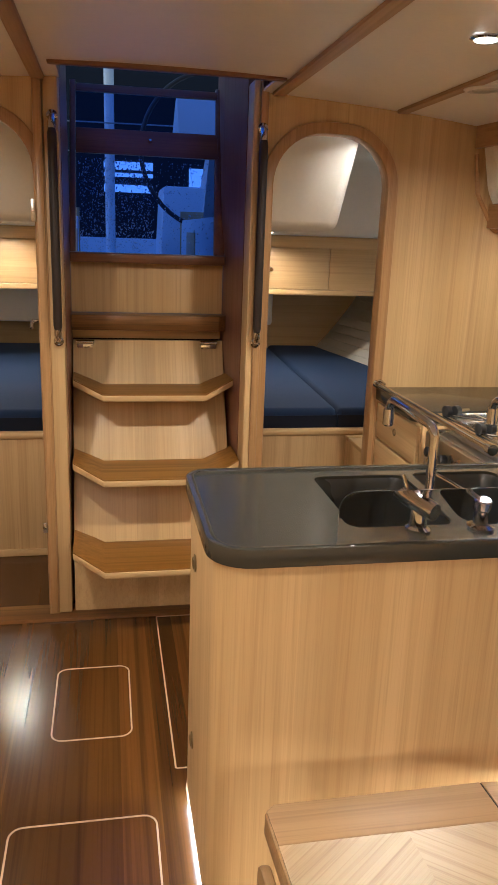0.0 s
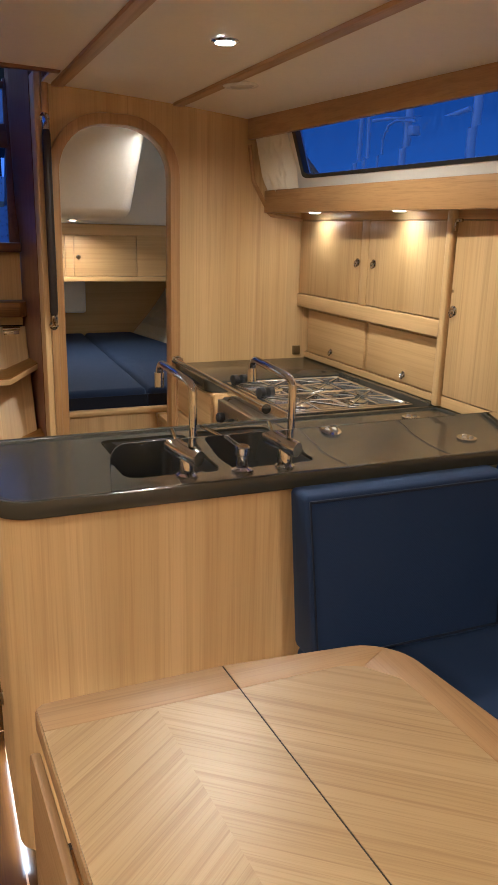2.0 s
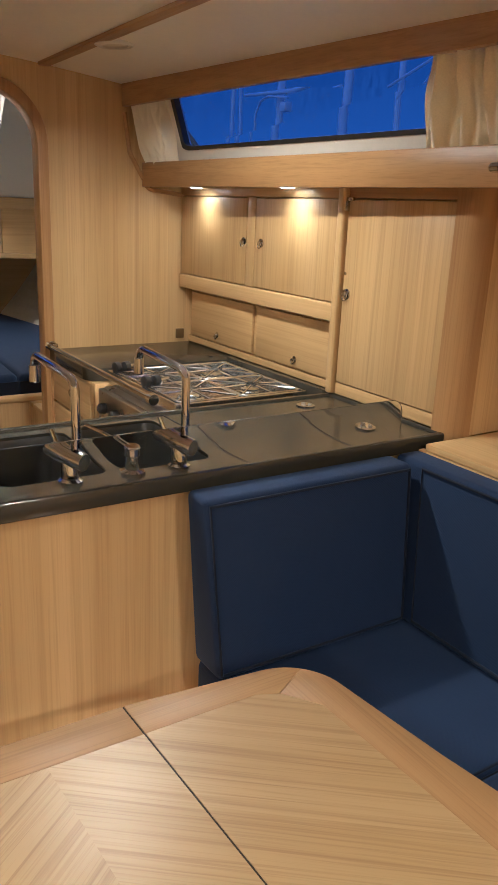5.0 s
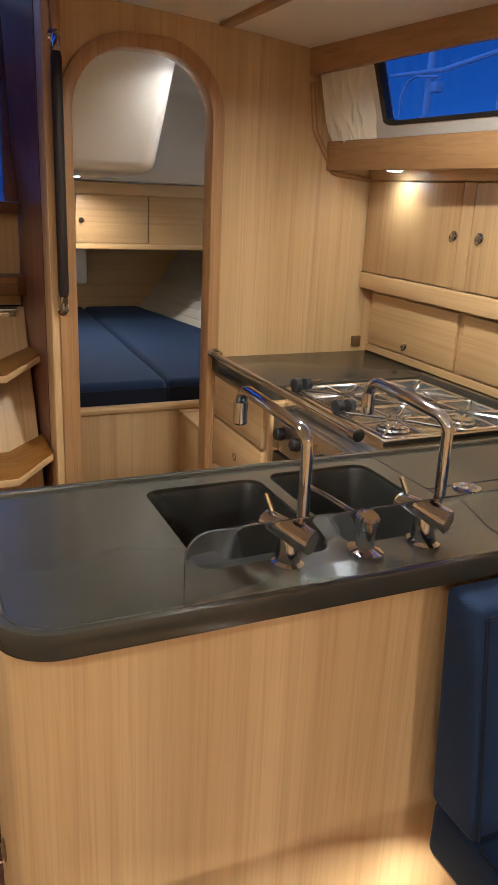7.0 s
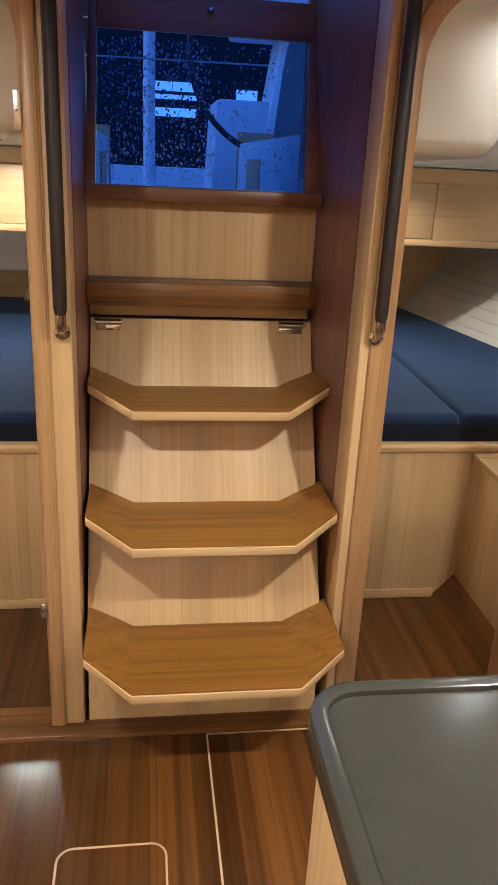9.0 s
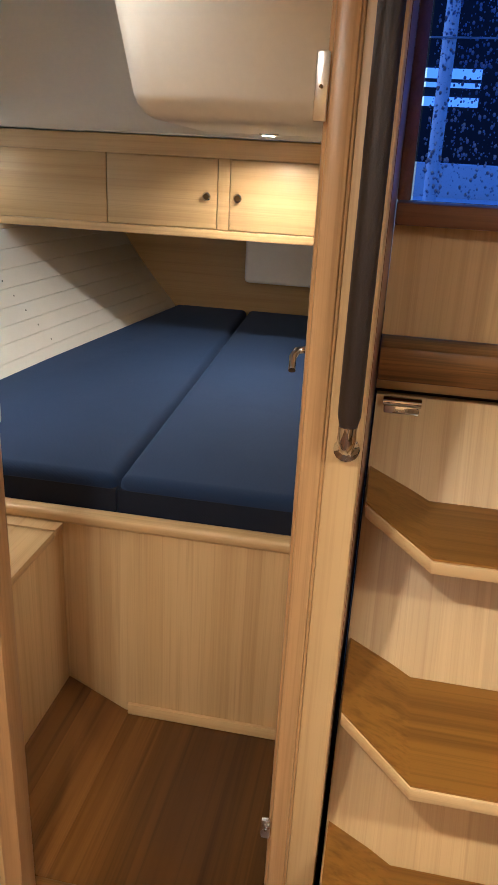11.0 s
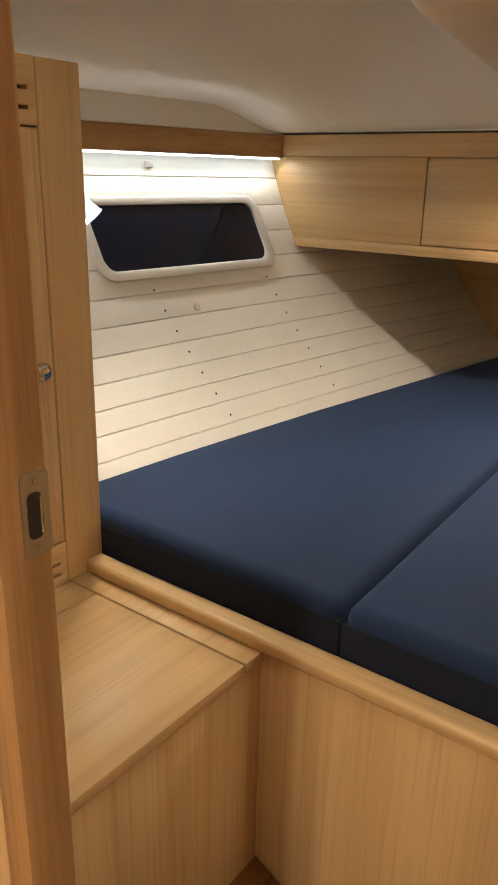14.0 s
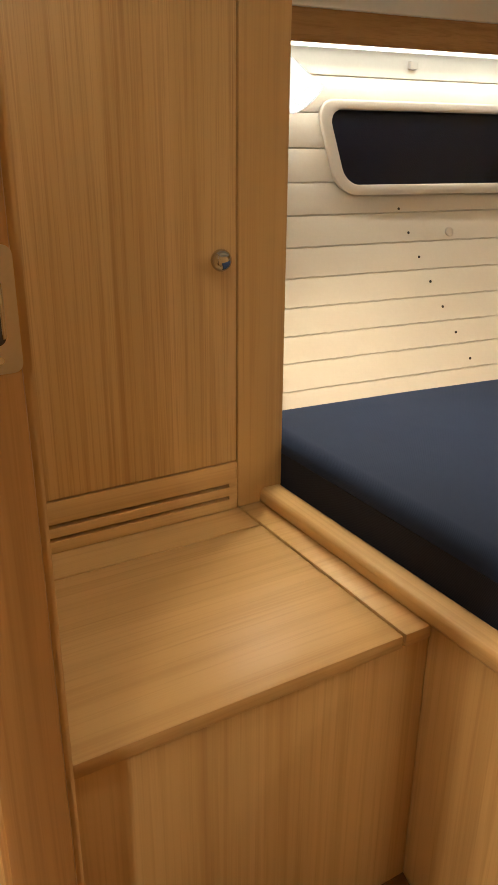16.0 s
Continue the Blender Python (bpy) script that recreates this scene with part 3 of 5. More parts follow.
part("pod", hull8([(0.48, 2.95, 2.14), (1.2, 2.95, 2.14), (1.2, 3.5, 2.14), (0.48, 3.5, 2.14), (0.46, 2.92, 2.40), (1.2, 2.92, 2.36), (1.2, 3.5, 2.36), (0.52, 3.5, 2.40)], 0.03), gelcoat, helm)
part("wheel_rim", tube([(0.74 + 0.52 * math.cos(a), 2.86, 2.02 + 0.52 * math.sin(a)) for a in (2 * math.pi * k / 48 for k in range(48))], 0.016, 8, True), leather, helm, "dark leather wheel rim")
part("vent_grille", box(0.66, 0.84, 2.948, 2.958, 1.40, 1.435, 0.002), black_plastic, helm)
post = thing("backstay_post", "slim upright post behind the cockpit", "post", (0.03, 4.55, 1.7))
part("tube", tube([(0.02, 4.55, 1.16), (0.02, 4.55, 3.6)], 0.045), gelcoat, post)
lines = thing("guard_wire", "thin guard wires round the stern", "wire", (0, 4.4, 2.3))
for z in (2.12, 2.36):
    part("wire", tube([(-1.5, 4.5, z), (1.9, 4.5, z + 0.03)], 0.006, 6), brushed, lines)
for x in (-1.5, 1.9):
    part("stanchion", tube([(x, 4.5, 1.16), (x, 4.5, 2.42)], 0.013, 8), brushed, lines)
far = thing("harbour_shed", "dark harbour shed with lit strip windows", "building", (0, 14, 0))
dark_wall = mottled("dark_cladding", (0.012, 0.013, 0.018), (0.018, 0.019, 0.024), 0.8)
part("wall", box(-9, 4.5, 14, 18, -1, 5.2, 0), dark_wall, far)
shed_light = glow("lit_window", (0.78, 0.84, 0.90), 0.085)
for x0, x1, z0, z1 in ((-0.05, 0.95, 2.22, 2.37), (-0.05, 0.95, 2.52, 2.60), (-0.05, 0.95, 2.66, 2.82), (1.7, 2.1, 2.1, 2.75)):
    part("window", box(x0, x1, 13.96, 13.985, z0, z1, 0), shed_light, far, "lit strip window")
part("water", box(-60, 60, -60, 60, -1.2, -1.0, 0), mottled("dark_water", (0.01, 0.012, 0.016), (0.014, 0.017, 0.02), 0.15), None, "dark harbour water", "water", "", "structure")

yacht = thing("moored_yacht", "pale yacht moored alongside at dusk", "boat", (7, -2, -1.0))
part("hull", hull8([(6.0, -7, -1.1), (8.2, -7, -1.1), (8.2, 9, -1.1), (6.0, 9, -1.1), (5.6, -7.5, 1.1), (8.6, -7.5, 1.1), (8.6, 9.4, 1.1), (5.6, 9.4, 1.1)], 0.1), gelcoat, yacht)
part("mast", tube([(6.2, 4.9, 1.1), (6.2, 4.88, 3.2), (6.2, 4.86, 9)], [0.06, 0.055, 0.04]), gelcoat, yacht)
part("mast", tube([(6.2, 6.35, 1.1), (6.2, 6.30, 3.2), (6.2, 6.28, 9)], [0.05, 0.05, 0.035]), gelcoat, yacht)
part("pole", tube([(6.1, 3.80, 1.1), (6.1, 3.92, 5)], 0.035, 10), gelcoat, yacht)
part("pole", tube([(6.1, 7.45, 1.1), (6.1, 7.30, 4.5)], 0.03, 10), gelcoat, yacht)
part("pole", tube([(6.1, 7.10, 1.1), (6.1, 7.22, 4.5)], 0.025, 10), gelcoat, yacht)
part("boom", tube([(6.1, 7.05, 2.99), (6.1, 5.9, 2.94), (6.1, 4.9, 3.02)], [0.02, 0.03, 0.03], 10), gelcoat, yacht)
part("stay", tube([(6.0, 3.95, 2.9), (6.0, 3.1, 3.15)], 0.015, 8), gelcoat, yacht)
part("stay", tube([(6.0, 3.75, 2.55), (6.0, 3.15, 3.10)], 0.012, 8), gelcoat, yacht)
davit = part("davit", tube([(6.0, 6.66, 1.1), (6.0, 6.60, 2.70), (6.0, 6.48, 2.86), (6.0, 6.30, 2.90), (6.0, 5.85, 2.85)], 0.016, 10), gelcoat, yacht)
part("lantern", box(5.95, 6.07, 5.82, 5.95, 2.68, 2.80, 0.02), gelcoat, davit, "small pale lantern housing")
for yy in (-5.5, -3.6, -1.7, 0.2, 2.1, 4.0, 5.9, 7.8):
    part("stanchion", tube([(5.75, yy, 1.1), (5.72, yy, 2.05)], 0.02, 8), gelcoat, yacht)
for zz in (1.62, 2.04):
    part("guard_rail", tube([(5.73, -6.5, zz), (5.73, 9.0, zz)], 0.014, 8), gelcoat, yacht)


def painted_dusk_shore():
    """Glowing far wooded shore: blue dusk haze painted low down, dark uneven trees over it."""
    m = glow("painted_dusk_shore", (0.02, 0.03, 0.03), 1.0)
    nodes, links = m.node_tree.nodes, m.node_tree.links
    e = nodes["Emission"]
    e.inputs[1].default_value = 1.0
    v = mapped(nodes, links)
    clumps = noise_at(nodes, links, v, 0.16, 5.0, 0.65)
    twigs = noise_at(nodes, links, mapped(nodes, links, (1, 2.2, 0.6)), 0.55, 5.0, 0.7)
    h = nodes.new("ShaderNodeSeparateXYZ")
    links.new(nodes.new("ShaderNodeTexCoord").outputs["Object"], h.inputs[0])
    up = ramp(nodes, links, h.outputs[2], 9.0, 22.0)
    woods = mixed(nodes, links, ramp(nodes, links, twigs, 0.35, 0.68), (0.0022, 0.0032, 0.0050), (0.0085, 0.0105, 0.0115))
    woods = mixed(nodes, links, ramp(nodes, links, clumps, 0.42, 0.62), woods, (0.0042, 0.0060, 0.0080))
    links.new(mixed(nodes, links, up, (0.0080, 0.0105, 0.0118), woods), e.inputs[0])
    return m


# glowing sheet; dusk light and haze are painted into its emission
part("backdrop_shore", box(58, 58.2, -70, 120, -1.0, 34, 0), painted_dusk_shore(), None, "glowing backdrop painted as a far wooded shore in blue dusk haze", "backdrop", "", "structure")

# ---- galley ----
def plate(outer, holes, z0, z1):
    """A flat slab with holes cut through it."""
    bm = bmesh.new()
    loops = []
    for line in [outer] + holes:
        vs = [bm.verts.new((x, y, z1)) for x, y in line]
        loops.append(vs)
        for i in range(len(vs)):
            bm.edges.new((vs[i], vs[(i + 1) % len(vs)]))
    bmesh.ops.triangle_fill(bm, use_beauty=True, use_dissolve=False, edges=bm.edges[:])
    top = bm.faces[:]
    twin = {v: bm.verts.new((v.co.x, v.co.y, z0)) for vs in loops for v in vs}
    for f in top:
        bm.faces.new([twin[v] for v in reversed(f.verts)])
    for vs in loops:
        n = len(vs)
        for i in range(n):
            a, b = vs[i], vs[(i + 1) % n]
            bm.faces.new((a, b, twin[b], twin[a]))
    bmesh.ops.recalc_face_normals(bm, faces=bm.faces)
    return bm


def inset(x0, x1, y0, y1, d, radii, n=8):
    return rounded(x0 + d, x1 - d, y0 + d, y1 - d, 0, n, tuple(max(0.004, q - d) for q in radii))


TOP = 0.92
IX0, IX1, IY0, IY1 = 0.158, 1.60, -1.440, -0.935
RAD = (0.085, 0.004, 0.004, 0.06)
SINKS = ((0.465, 0.697, -1.335, -1.002), (0.722, 0.948, -1.332, -0.988))
worktop = thing("island_worktop", "dark grey-green solid worktop with a raised rim and two sinks", "worktop", (0.9, -1.16, 0.875))
holes = [list(reversed(rounded(*s, 0.03, 5))) for s in SINKS]
part("slab", plate(inset(IX0, IX1, IY0, IY1, 0.012, RAD), holes, 0.888, TOP), counter_mat, worktop)
bm = ring(inset(IX0, IX1, IY0, IY1, 0.0, RAD), inset(IX0, IX1, IY0, IY1, 0.020, RAD), "z", 0.887, TOP + 0.007, 0.005)
part("rim", bm, counter_mat, worktop)
for i, s in enumerate(SINKS):
    bm = bmesh.new()
    prev = None
    for d, z, r in ((-0.001, TOP - 0.004, 0.03), (0.004, TOP - 0.02, 0.03), (0.014, 0.775, 0.035), (0.03, 0.757, 0.03)):
        vs = [bm.verts.new((x, y, z)) for x, y in rounded(s[0] + d, s[1] - d, s[2] + d, s[3] - d, r, 5)]
        if prev:
            for k in range(len(vs)):
                bm.faces.new((prev[k], prev[(k + 1) % len(vs)], vs[(k + 1) % len(vs)], vs[k]))
        prev = vs
    bm.faces.new(prev)
    basin = part("sink_basin", bm, basin_mat, worktop, "black moulded sink basin")
    cx, cy = (s[0] + s[1]) / 2, (s[2] + s[3]) / 2
    part("drain", lathe([(0.035, 0), (0.035, 0.003), (0.028, 0.005), (0.02, 0.002)], (cx, cy, 0.757)), chrome, basin)
part("sink_shelf", box(0.483, 0.680, -1.315, -1.19, 0.835, 0.842, 0.004), basin_mat, worktop, "moulded step inside the sink")
for pts in (((0.995, -1.415), (0.995, -0.960)), ((0.995, -1.155), (1.56, -1.155)), ((1.3, -1.415), (1.3, -1.155))):
    (x0, y0), (x1, y1) = pts
    part("lid_joint", box(x0 - 0.0012, x1 + 0.0012, y0 - 0.0012, y1 + 0.0012, TOP - 0.002, TOP + 0.0012, 0), groove_mat, worktop)
for x, y in ((1.074, -1.177), (1.430, -1.032), (1.434, -1.282)):
    pull = thing("lid_pull", "small round chrome finger pull in the worktop lid", "lid pull", (x, y, TOP), "lid pulls")
    part("plate", lathe([(0.028, 0), (0.028, 0.003), (0.022, 0.005), (0.020, 0.004)], (x, y, TOP + 0.0005), seg=24), chrome, pull)
    for a in (90, 210, 330):
        part("finger_dish", lathe([(0.006, 0), (0.006, 0.002), (0.003, 0.003)], (x + 0.012 * math.cos(radians(a)), y + 0.012 * math.sin(radians(a)), TOP + 0.0045), seg=12), brushed, pull)

guard = thing("splash_guard", "low clear glass splash guard along the worktop", "glass guard", (0.92, -1.417, TOP))
part("sheet", prism(rounded(0.404, 1.445, TOP + 0.001, TOP + 0.108, 0, 6, (0.004, 0.004, 0.035, 0.035)), "y", -1.420, -1.414, 0.0012), clear_glass, guard)


def faucet(x, y, reach):
    f = thing("kitchen_tap", "polished chrome single-lever tap with a bent spout", "tap", (x, y, TOP), "island taps")
    part("stem", lathe([(0.024, 0), (0.024, 0.004), (0.018, 0.008), (0.0165, 0.034), (0.015, 0.040)], (x, y, TOP), seg=20), chrome, f)
    d = Vector((0.42, -0.9, -0.1)).normalized()
    c = Vector((x, y, TOP + 0.050))
    body = part("valve_body", lathe([(0.014, -0.060), (0.0175, -0.056), (0.0185, 0.034), (0.0172, 0.038)], c, d, 24), chrome, f)
    part("lever", tube([c - d * 0.045 + Vector((0, 0, 0.02)), c - d * 0.05 + Vector((-0.005, 0.005, 0.045))], 0.0045, 8), chrome, body)
    px, py = x + 0.006, y - 0.012
    path = [(px, py, TOP + 0.07), (px, py, TOP + 0.195)]
    for k in range(1, 6):
        a = radians(90 * k / 6)
        path.append((px - 0.004 * k / 6, py + 0.03 * (1 - math.cos(a)), TOP + 0.195 + 0.022 * math.sin(a)))
    path += [(px - 0.01, py + 0.06, TOP + 0.222), (px - 0.02, py + reach - 0.03, TOP + 0.232)]
    for k in range(1, 5):
        a = radians(90 * k / 4)
        path.append((px - 0.02, py + reach - 0.03 + 0.03 * math.sin(a), TOP + 0.202 + 0.03 * math.cos(a)))
    part("spout", tube(path, 0.0095, 14), chrome, f)
    e = path[-1]
    part("outlet", lathe([(0.012, 0), (0.012, 0.035), (0.009, 0.038)], (e[0], e[1], e[2] + 0.005), (0, 0, -1), 16), chrome, f)
    return f


faucet(0.600, -1.352, 0.20)
faucet(0.846, -1.354, 0.20)
soap = thing("soap_pump", "chrome soap pump beside the taps", "soap pump", (0.735, -1.355, TOP))
part("base", lathe([(0.026, 0), (0.026, 0.005), (0.014, 0.010), (0.014, 0.034), (0.018, 0.038), (0.018, 0.053), (0.015, 0.056)], (0.735, -1.355, TOP)), chrome, soap)
part("nozzle", tube([(0.735, -1.355, TOP + 0.050), (0.700, -1.270, TOP + 0.068), (0.678, -1.222, TOP + 0.076)], [0.005, 0.0045, 0.004], 10), chrome, soap)

island = thing("island_cabinet", "pale oak island cabinet with a rounded corner", "cabinet", (0.9, -1.15, 0))
body = rounded(0.174, 1.58, -1.415, -0.955, 0, 8, (0.06, 0.004, 0.004, 0.03))
bm = prism(body, "z", 0.045, 0.735)
add_to(bm, plate(body, [list(reversed(rounded(s[0] - 0.006, s[1] + 0.006, s[2] - 0.006, s[3] + 0.006, 0.03, 5))) for s in SINKS], 0.735, 0.8845))
part("carcass", bm, oak_z, island)
part("toe_base", prism(rounded(0.212, 1.56, -1.39, -0.98, 0.03, 4), "z", 0.0, 0.046), groove_mat, island, "recessed dark plinth")
for z in (0.745, 0.265):
    latch = part("ring_latch", lathe([(0.021, 0), (0.021, 0.002), (0.017, 0.003)], (0.1725, -1.09, z), (-1, 0, 0), 20), brass, island, "flush brass ring latch")
    part("ring", tube([(0.1685, -1.09 + 0.013 * math.cos(a), z + 0.013 * math.sin(a)) for a in (2 * math.pi * k / 18 for k in range(18))], 0.002, 6, True), brass, latch)

# stove counter along the hull side
back = thing("galley_worktop", "dark grey-green worktop behind the cooker", "worktop", (1.3, -0.1, 0.875))
part("slab", prism(rounded(1.018, 1.70, -0.325, 0.095, 0, 6, (0.06, 0.003, 0.003, 0.003)), "z", 0.875, TOP, 0.003), counter_mat, back)
part("side_strip", box(1.590, 1.70, -0.932, -0.327, 0.875, TOP, 0.003), counter_mat, back)
part("fiddle", box(1.570, 1.590, -0.932, -0.327, 0.86, TOP + 0.012, 0.003), counter_mat, back)

drawers = thing("drawer_unit", "oak drawer unit under the galley worktop", "cabinet", (1.03, -0.13, 0), "galley cabinets")
part("carcass", box(1.022, 1.66, -0.345, 0.098, 0.0, 0.873, 0.002), oak_zy, drawers)
part("corner_stile", box(1.005, 1.022, 0.068, 0.098, 0.0, 0.873, 0.003), trim_z, drawers)
for z0, z1 in ((0.73, 0.865), (0.56, 0.72), (0.38, 0.55), (0.07, 0.37)):
    d = part("drawer_front", box(1.006, 1.0215, -0.335, 0.060, z0, z1, 0.003), oak_y, drawers)
    part("ring_pull", tube([(1.003, -0.14 + 0.012 * math.cos(a), (z0 + z1) / 2 + 0.012 * math.sin(a)) for a in (2 * math.pi * k / 16 for k in range(16))], 0.0022, 6, True), brass, d, "brass ring pull")

cooker = thing("gas_cooker", "stainless steel gimballed cooker with pan supports", "cooker", (1.3, -0.58, 0))
part("oven_body", box(1.03, 1.53, -0.845, -0.345, 0.12, 0.868, 0.004), brushed, cooker)
door = part("oven_door", box(1.008, 1.028, -0.835, -0.355, 0.16, 0.74, 0.004), black_plastic, cooker, "black oven door")
part("handle", tube([(0.99, -0.80, 0.70), (0.985, -0.79, 0.70), (0.985, -0.40, 0.70), (0.99, -0.39, 0.70)], 0.008, 10), chrome, door)
part("control_panel", box(1.006, 1.029, -0.835, -0.355, 0.752, 0.866, 0.004), brushed, cooker, "steel control panel")
for y in (-0.42, -0.52, -0.66, -0.78):
    k = part("knob", lathe([(0.017, 0), (0.019, 0.004), (0.017, 0.022), (0.012, 0.026)], (1.006, y, 0.81), (-1, 0, 0.1), 14), black_plastic, cooker, "black control knob")
part("hob_tray", ring(rounded(1.055, 1.535, -0.842, -0.315, 0.012, 3), rounded(1.068, 1.522, -0.829, -0.328, 0.010, 3), "z", 0.872, 0.918, 0.002), polished_steel, cooker)
part("hob_plate", box(1.066, 1.524, -0.831, -0.326, 0.870, 0.880, 0.002), polished_steel, cooker)
for bx, by, r in ((1.18, -0.45, 0.036), (1.40, -0.45, 0.045), (1.18, -0.70, 0.045), (1.40, -0.70, 0.036)):
    burner = part("burner", lathe([(r + 0.014, 0), (r + 0.012, 0.008), (r, 0.009), (r, 0.018), (r - 0.004, 0.022)], (bx, by, 0.880), seg=22), polished_steel, cooker)
    part("burner_cap", lathe([(r - 0.006, 0), (r - 0.006, 0.005), (r - 0.012, 0.008)], (bx, by, 0.902), seg=22), polished_steel, burner)
for x0, x1 in ((1.075, 1.290), (1.300, 1.515)):
    for y0, y1 in ((-0.575, -0.335), (-0.822, -0.582)):
        px_, py_ = (x0 + x1) / 2, (y0 + y1) / 2
        frame_part = part("pan_support", tube([(x, y, 0.917) for x, y in rounded(x0, x1, y0, y1, 0.02, 4)], 0.004, 6, True), polished_steel, cooker, "chrome wire pan support")
        for a in range(8):
            ca, sa = math.cos(radians(45 * a)), math.sin(radians(45 * a))
            out = min((x1 - x0) / 2 / max(abs(ca), 1e-3), (y1 - y0) / 2 / max(abs(sa), 1e-3))
            if a % 2:
                out -= 0.008
            part("support_arm", tube([(px_ + 0.026 * ca, py_ + 0.026 * sa, 0.921), (px_ + out * ca, py_ + out * sa, 0.918)], 0.0035, 6), polished_steel, frame_part)
for y0, y1 in ((-0.36, -0.33), (-0.60, -0.56)):
    cl = part("pot_clamp", tube([(1.075, y0, 0.932), (1.16, y0 + 0.02, 0.935)], 0.006, 8), chrome, cooker)
    for dx in (0.0, 0.034):
        part("clamp_knob", lathe([(0.012, -0.012), (0.018, -0.009), (0.018, 0.009), (0.012, 0.012)], (1.075 + dx, y0 + 0.006, 0.934), (1, 0.25, 0), 14), black_plastic, cl, "black clamp knob")

for ob in cooker.children_recursive:
    ob.data.transform(Matrix.Translation((0.028, -0.024, 0)))
for ob in drawers.children_recursive:
    ob.data.transform(Matrix.Translation((0.014, 0, 0)))
rail = thing("safety_rail", "polished steel rail in front of the cooker", "rail", (0.99, -0.4, 0.93))
part("bar", tube([(1.010, 0.05, 0.940), (1.010, -0.87, 0.940)], 0.0095, 12), chrome, rail)
for y in (0.05, -0.86):
    part("end_fitting", lathe([(0.016, -0.012), (0.016, 0.012)], (1.010, y, 0.940), (0, 1, 0), 14), chrome, rail)
part("end_cap", lathe([(0.010, 0), (0.014, 0.01), (0.014, 0.022), (0.008, 0.028)], (1.018, 0.052, 0.930), (0, 0, 1), 14), chrome, rail)
part("bracket", box(1.010, 1.036, 0.034, 0.066, 0.925, 0.950, 0.003), chrome, rail)
sock = thing("wall_socket", "small dull brass socket plate on the bulkhead", "socket", (1.595, 0.098, 0.94))
part("plate", box(1.568, 1.605, 0.091, 0.0985, 0.935, 0.975, 0.002), brass, sock)


def ring_pull(parent, x, y, z, s=1.0):
    k = part("ring_pull", lathe([(0.015 * s, 0), (0.015 * s, 0.003), (0.010 * s, 0.005), (0.006 * s, 0.012)], (x, y, z), (-1, 0, 0), 18), chrome, parent, "chrome ring pull")
    part("ring", tube([(x - 0.009, y + 0.010 * s * math.cos(a), z - 0.006 + 0.012 * s * math.sin(a)) for a in (2 * math.pi * q / 16 for q in range(16))], 0.0022, 6, True), chrome, k)


# upper lockers
lockers = thing("wall_locker", "pale oak wall locker with two doors under the shelf", "locker", (1.60, -0.42, 1.15))
part("carcass", box(1.599, 1.95, -0.934, 0.098, 1.152, 1.5475, 0.002), oak_y, lockers)
part("bottom_rail", box(1.580, 1.599, -0.934, 0.098, 1.150, 1.205, 0.005), oak_y, lockers)
part("top_rail", box(1.585, 1.599, -0.934, 0.098, 1.514, 1.5475, 0.002), oak_y, lockers)
for y0, y1, ky in ((-0.413, 0.090, -0.397), (-0.930, -0.470, -0.512)):
    d = part("locker_door", box(1.585, 1.5975, y0, y1, 1.209, 1.510, 0.003), oak_zy, lockers)
    ring_pull(d, 1.585, ky, 1.361)
part("centre_stile", box(1.5855, 1.599, -0.467, -0.416, 1.207, 1.512, 0.001), oak_zy, lockers)
low = thing("wall_locker", "low oak locker with two flaps behind the cooker", "locker", (1.64, -0.40, 0.925))
part("carcass", box(1.641, 1.95, -0.934, 0.098, 0.922, 1.148, 0.002), oak_y, low)
part("plinth_rail", box(1.629, 1.641, -0.934, 0.098, 0.922, 0.948, 0.002), oak_y, low)
for y0, y1, ky in ((-0.409, 0.066, -0.155), (-0.900, -0.441, -0.690)):
    d = part("flap", box(1.627, 1.6400, y0, y1, 0.954, 1.134, 0.003), oak_y, low)
    ring_pull(d, 1.626, ky, 0.984, 0.8)

# shelf, fascia, soffit, window side
def fx(y):
    return 1.415 - 0.05 * y


def cx(y):
    return 1.335 - 0.075 * y


Y0, Y1 = 0.098, -4.39


def long_board(f, x_in, x_out, z0, z1, bev=0.004, y0=Y0, y1=Y1):
    return hull8([(f(y0) + x_in, y0, z0), (f(y1) + x_in, y1, z0), (f(y1) + x_out, y1, z0), (f(y0) + x_out, y0, z0),
                  (f(y0) + x_in, y0, z1), (f(y1) + x_in, y1, z1), (f(y1) + x_out, y1, z1), (f(y0) + x_out, y0, z1)], bev)


part("shelf_fascia", long_board(fx, 0, 0.022, 1.538, 1.628, 0.005), trim_y, None, "oak fascia board of the side shelf", "fascia", "", "structure")
part("shelf", hull8([(fx(Y0) + 0.024, Y0, 1.548), (fx(Y1) + 0.024, Y1, 1.548), (2.0, Y1, 1.548), (2.0, Y0, 1.548),
                     (fx(Y0) + 0.024, Y0, 1.566), (fx(Y1) + 0.024, Y1, 1.566), (2.0, Y1, 1.566), (2.0, Y0, 1.566)], 0), oak_y, None, "oak underside of the side shelf", "shelf", "", "structure")
part("cornice", long_board(cx, 0, 0.024, 1.820, 1.925, 0.005), trim_y, None, "oak cornice board under the headliner", "cornice", "", "structure")


def side_plane(y, v):
    """A point of the leaning cabin side; v from 0 at the shelf to 1 under the cornice."""
    return Vector((fx(y) + 0.050 + (cx(y) + 0.030 - fx(y) - 0.050) * v, y, 1.60 + 0.30 * v))


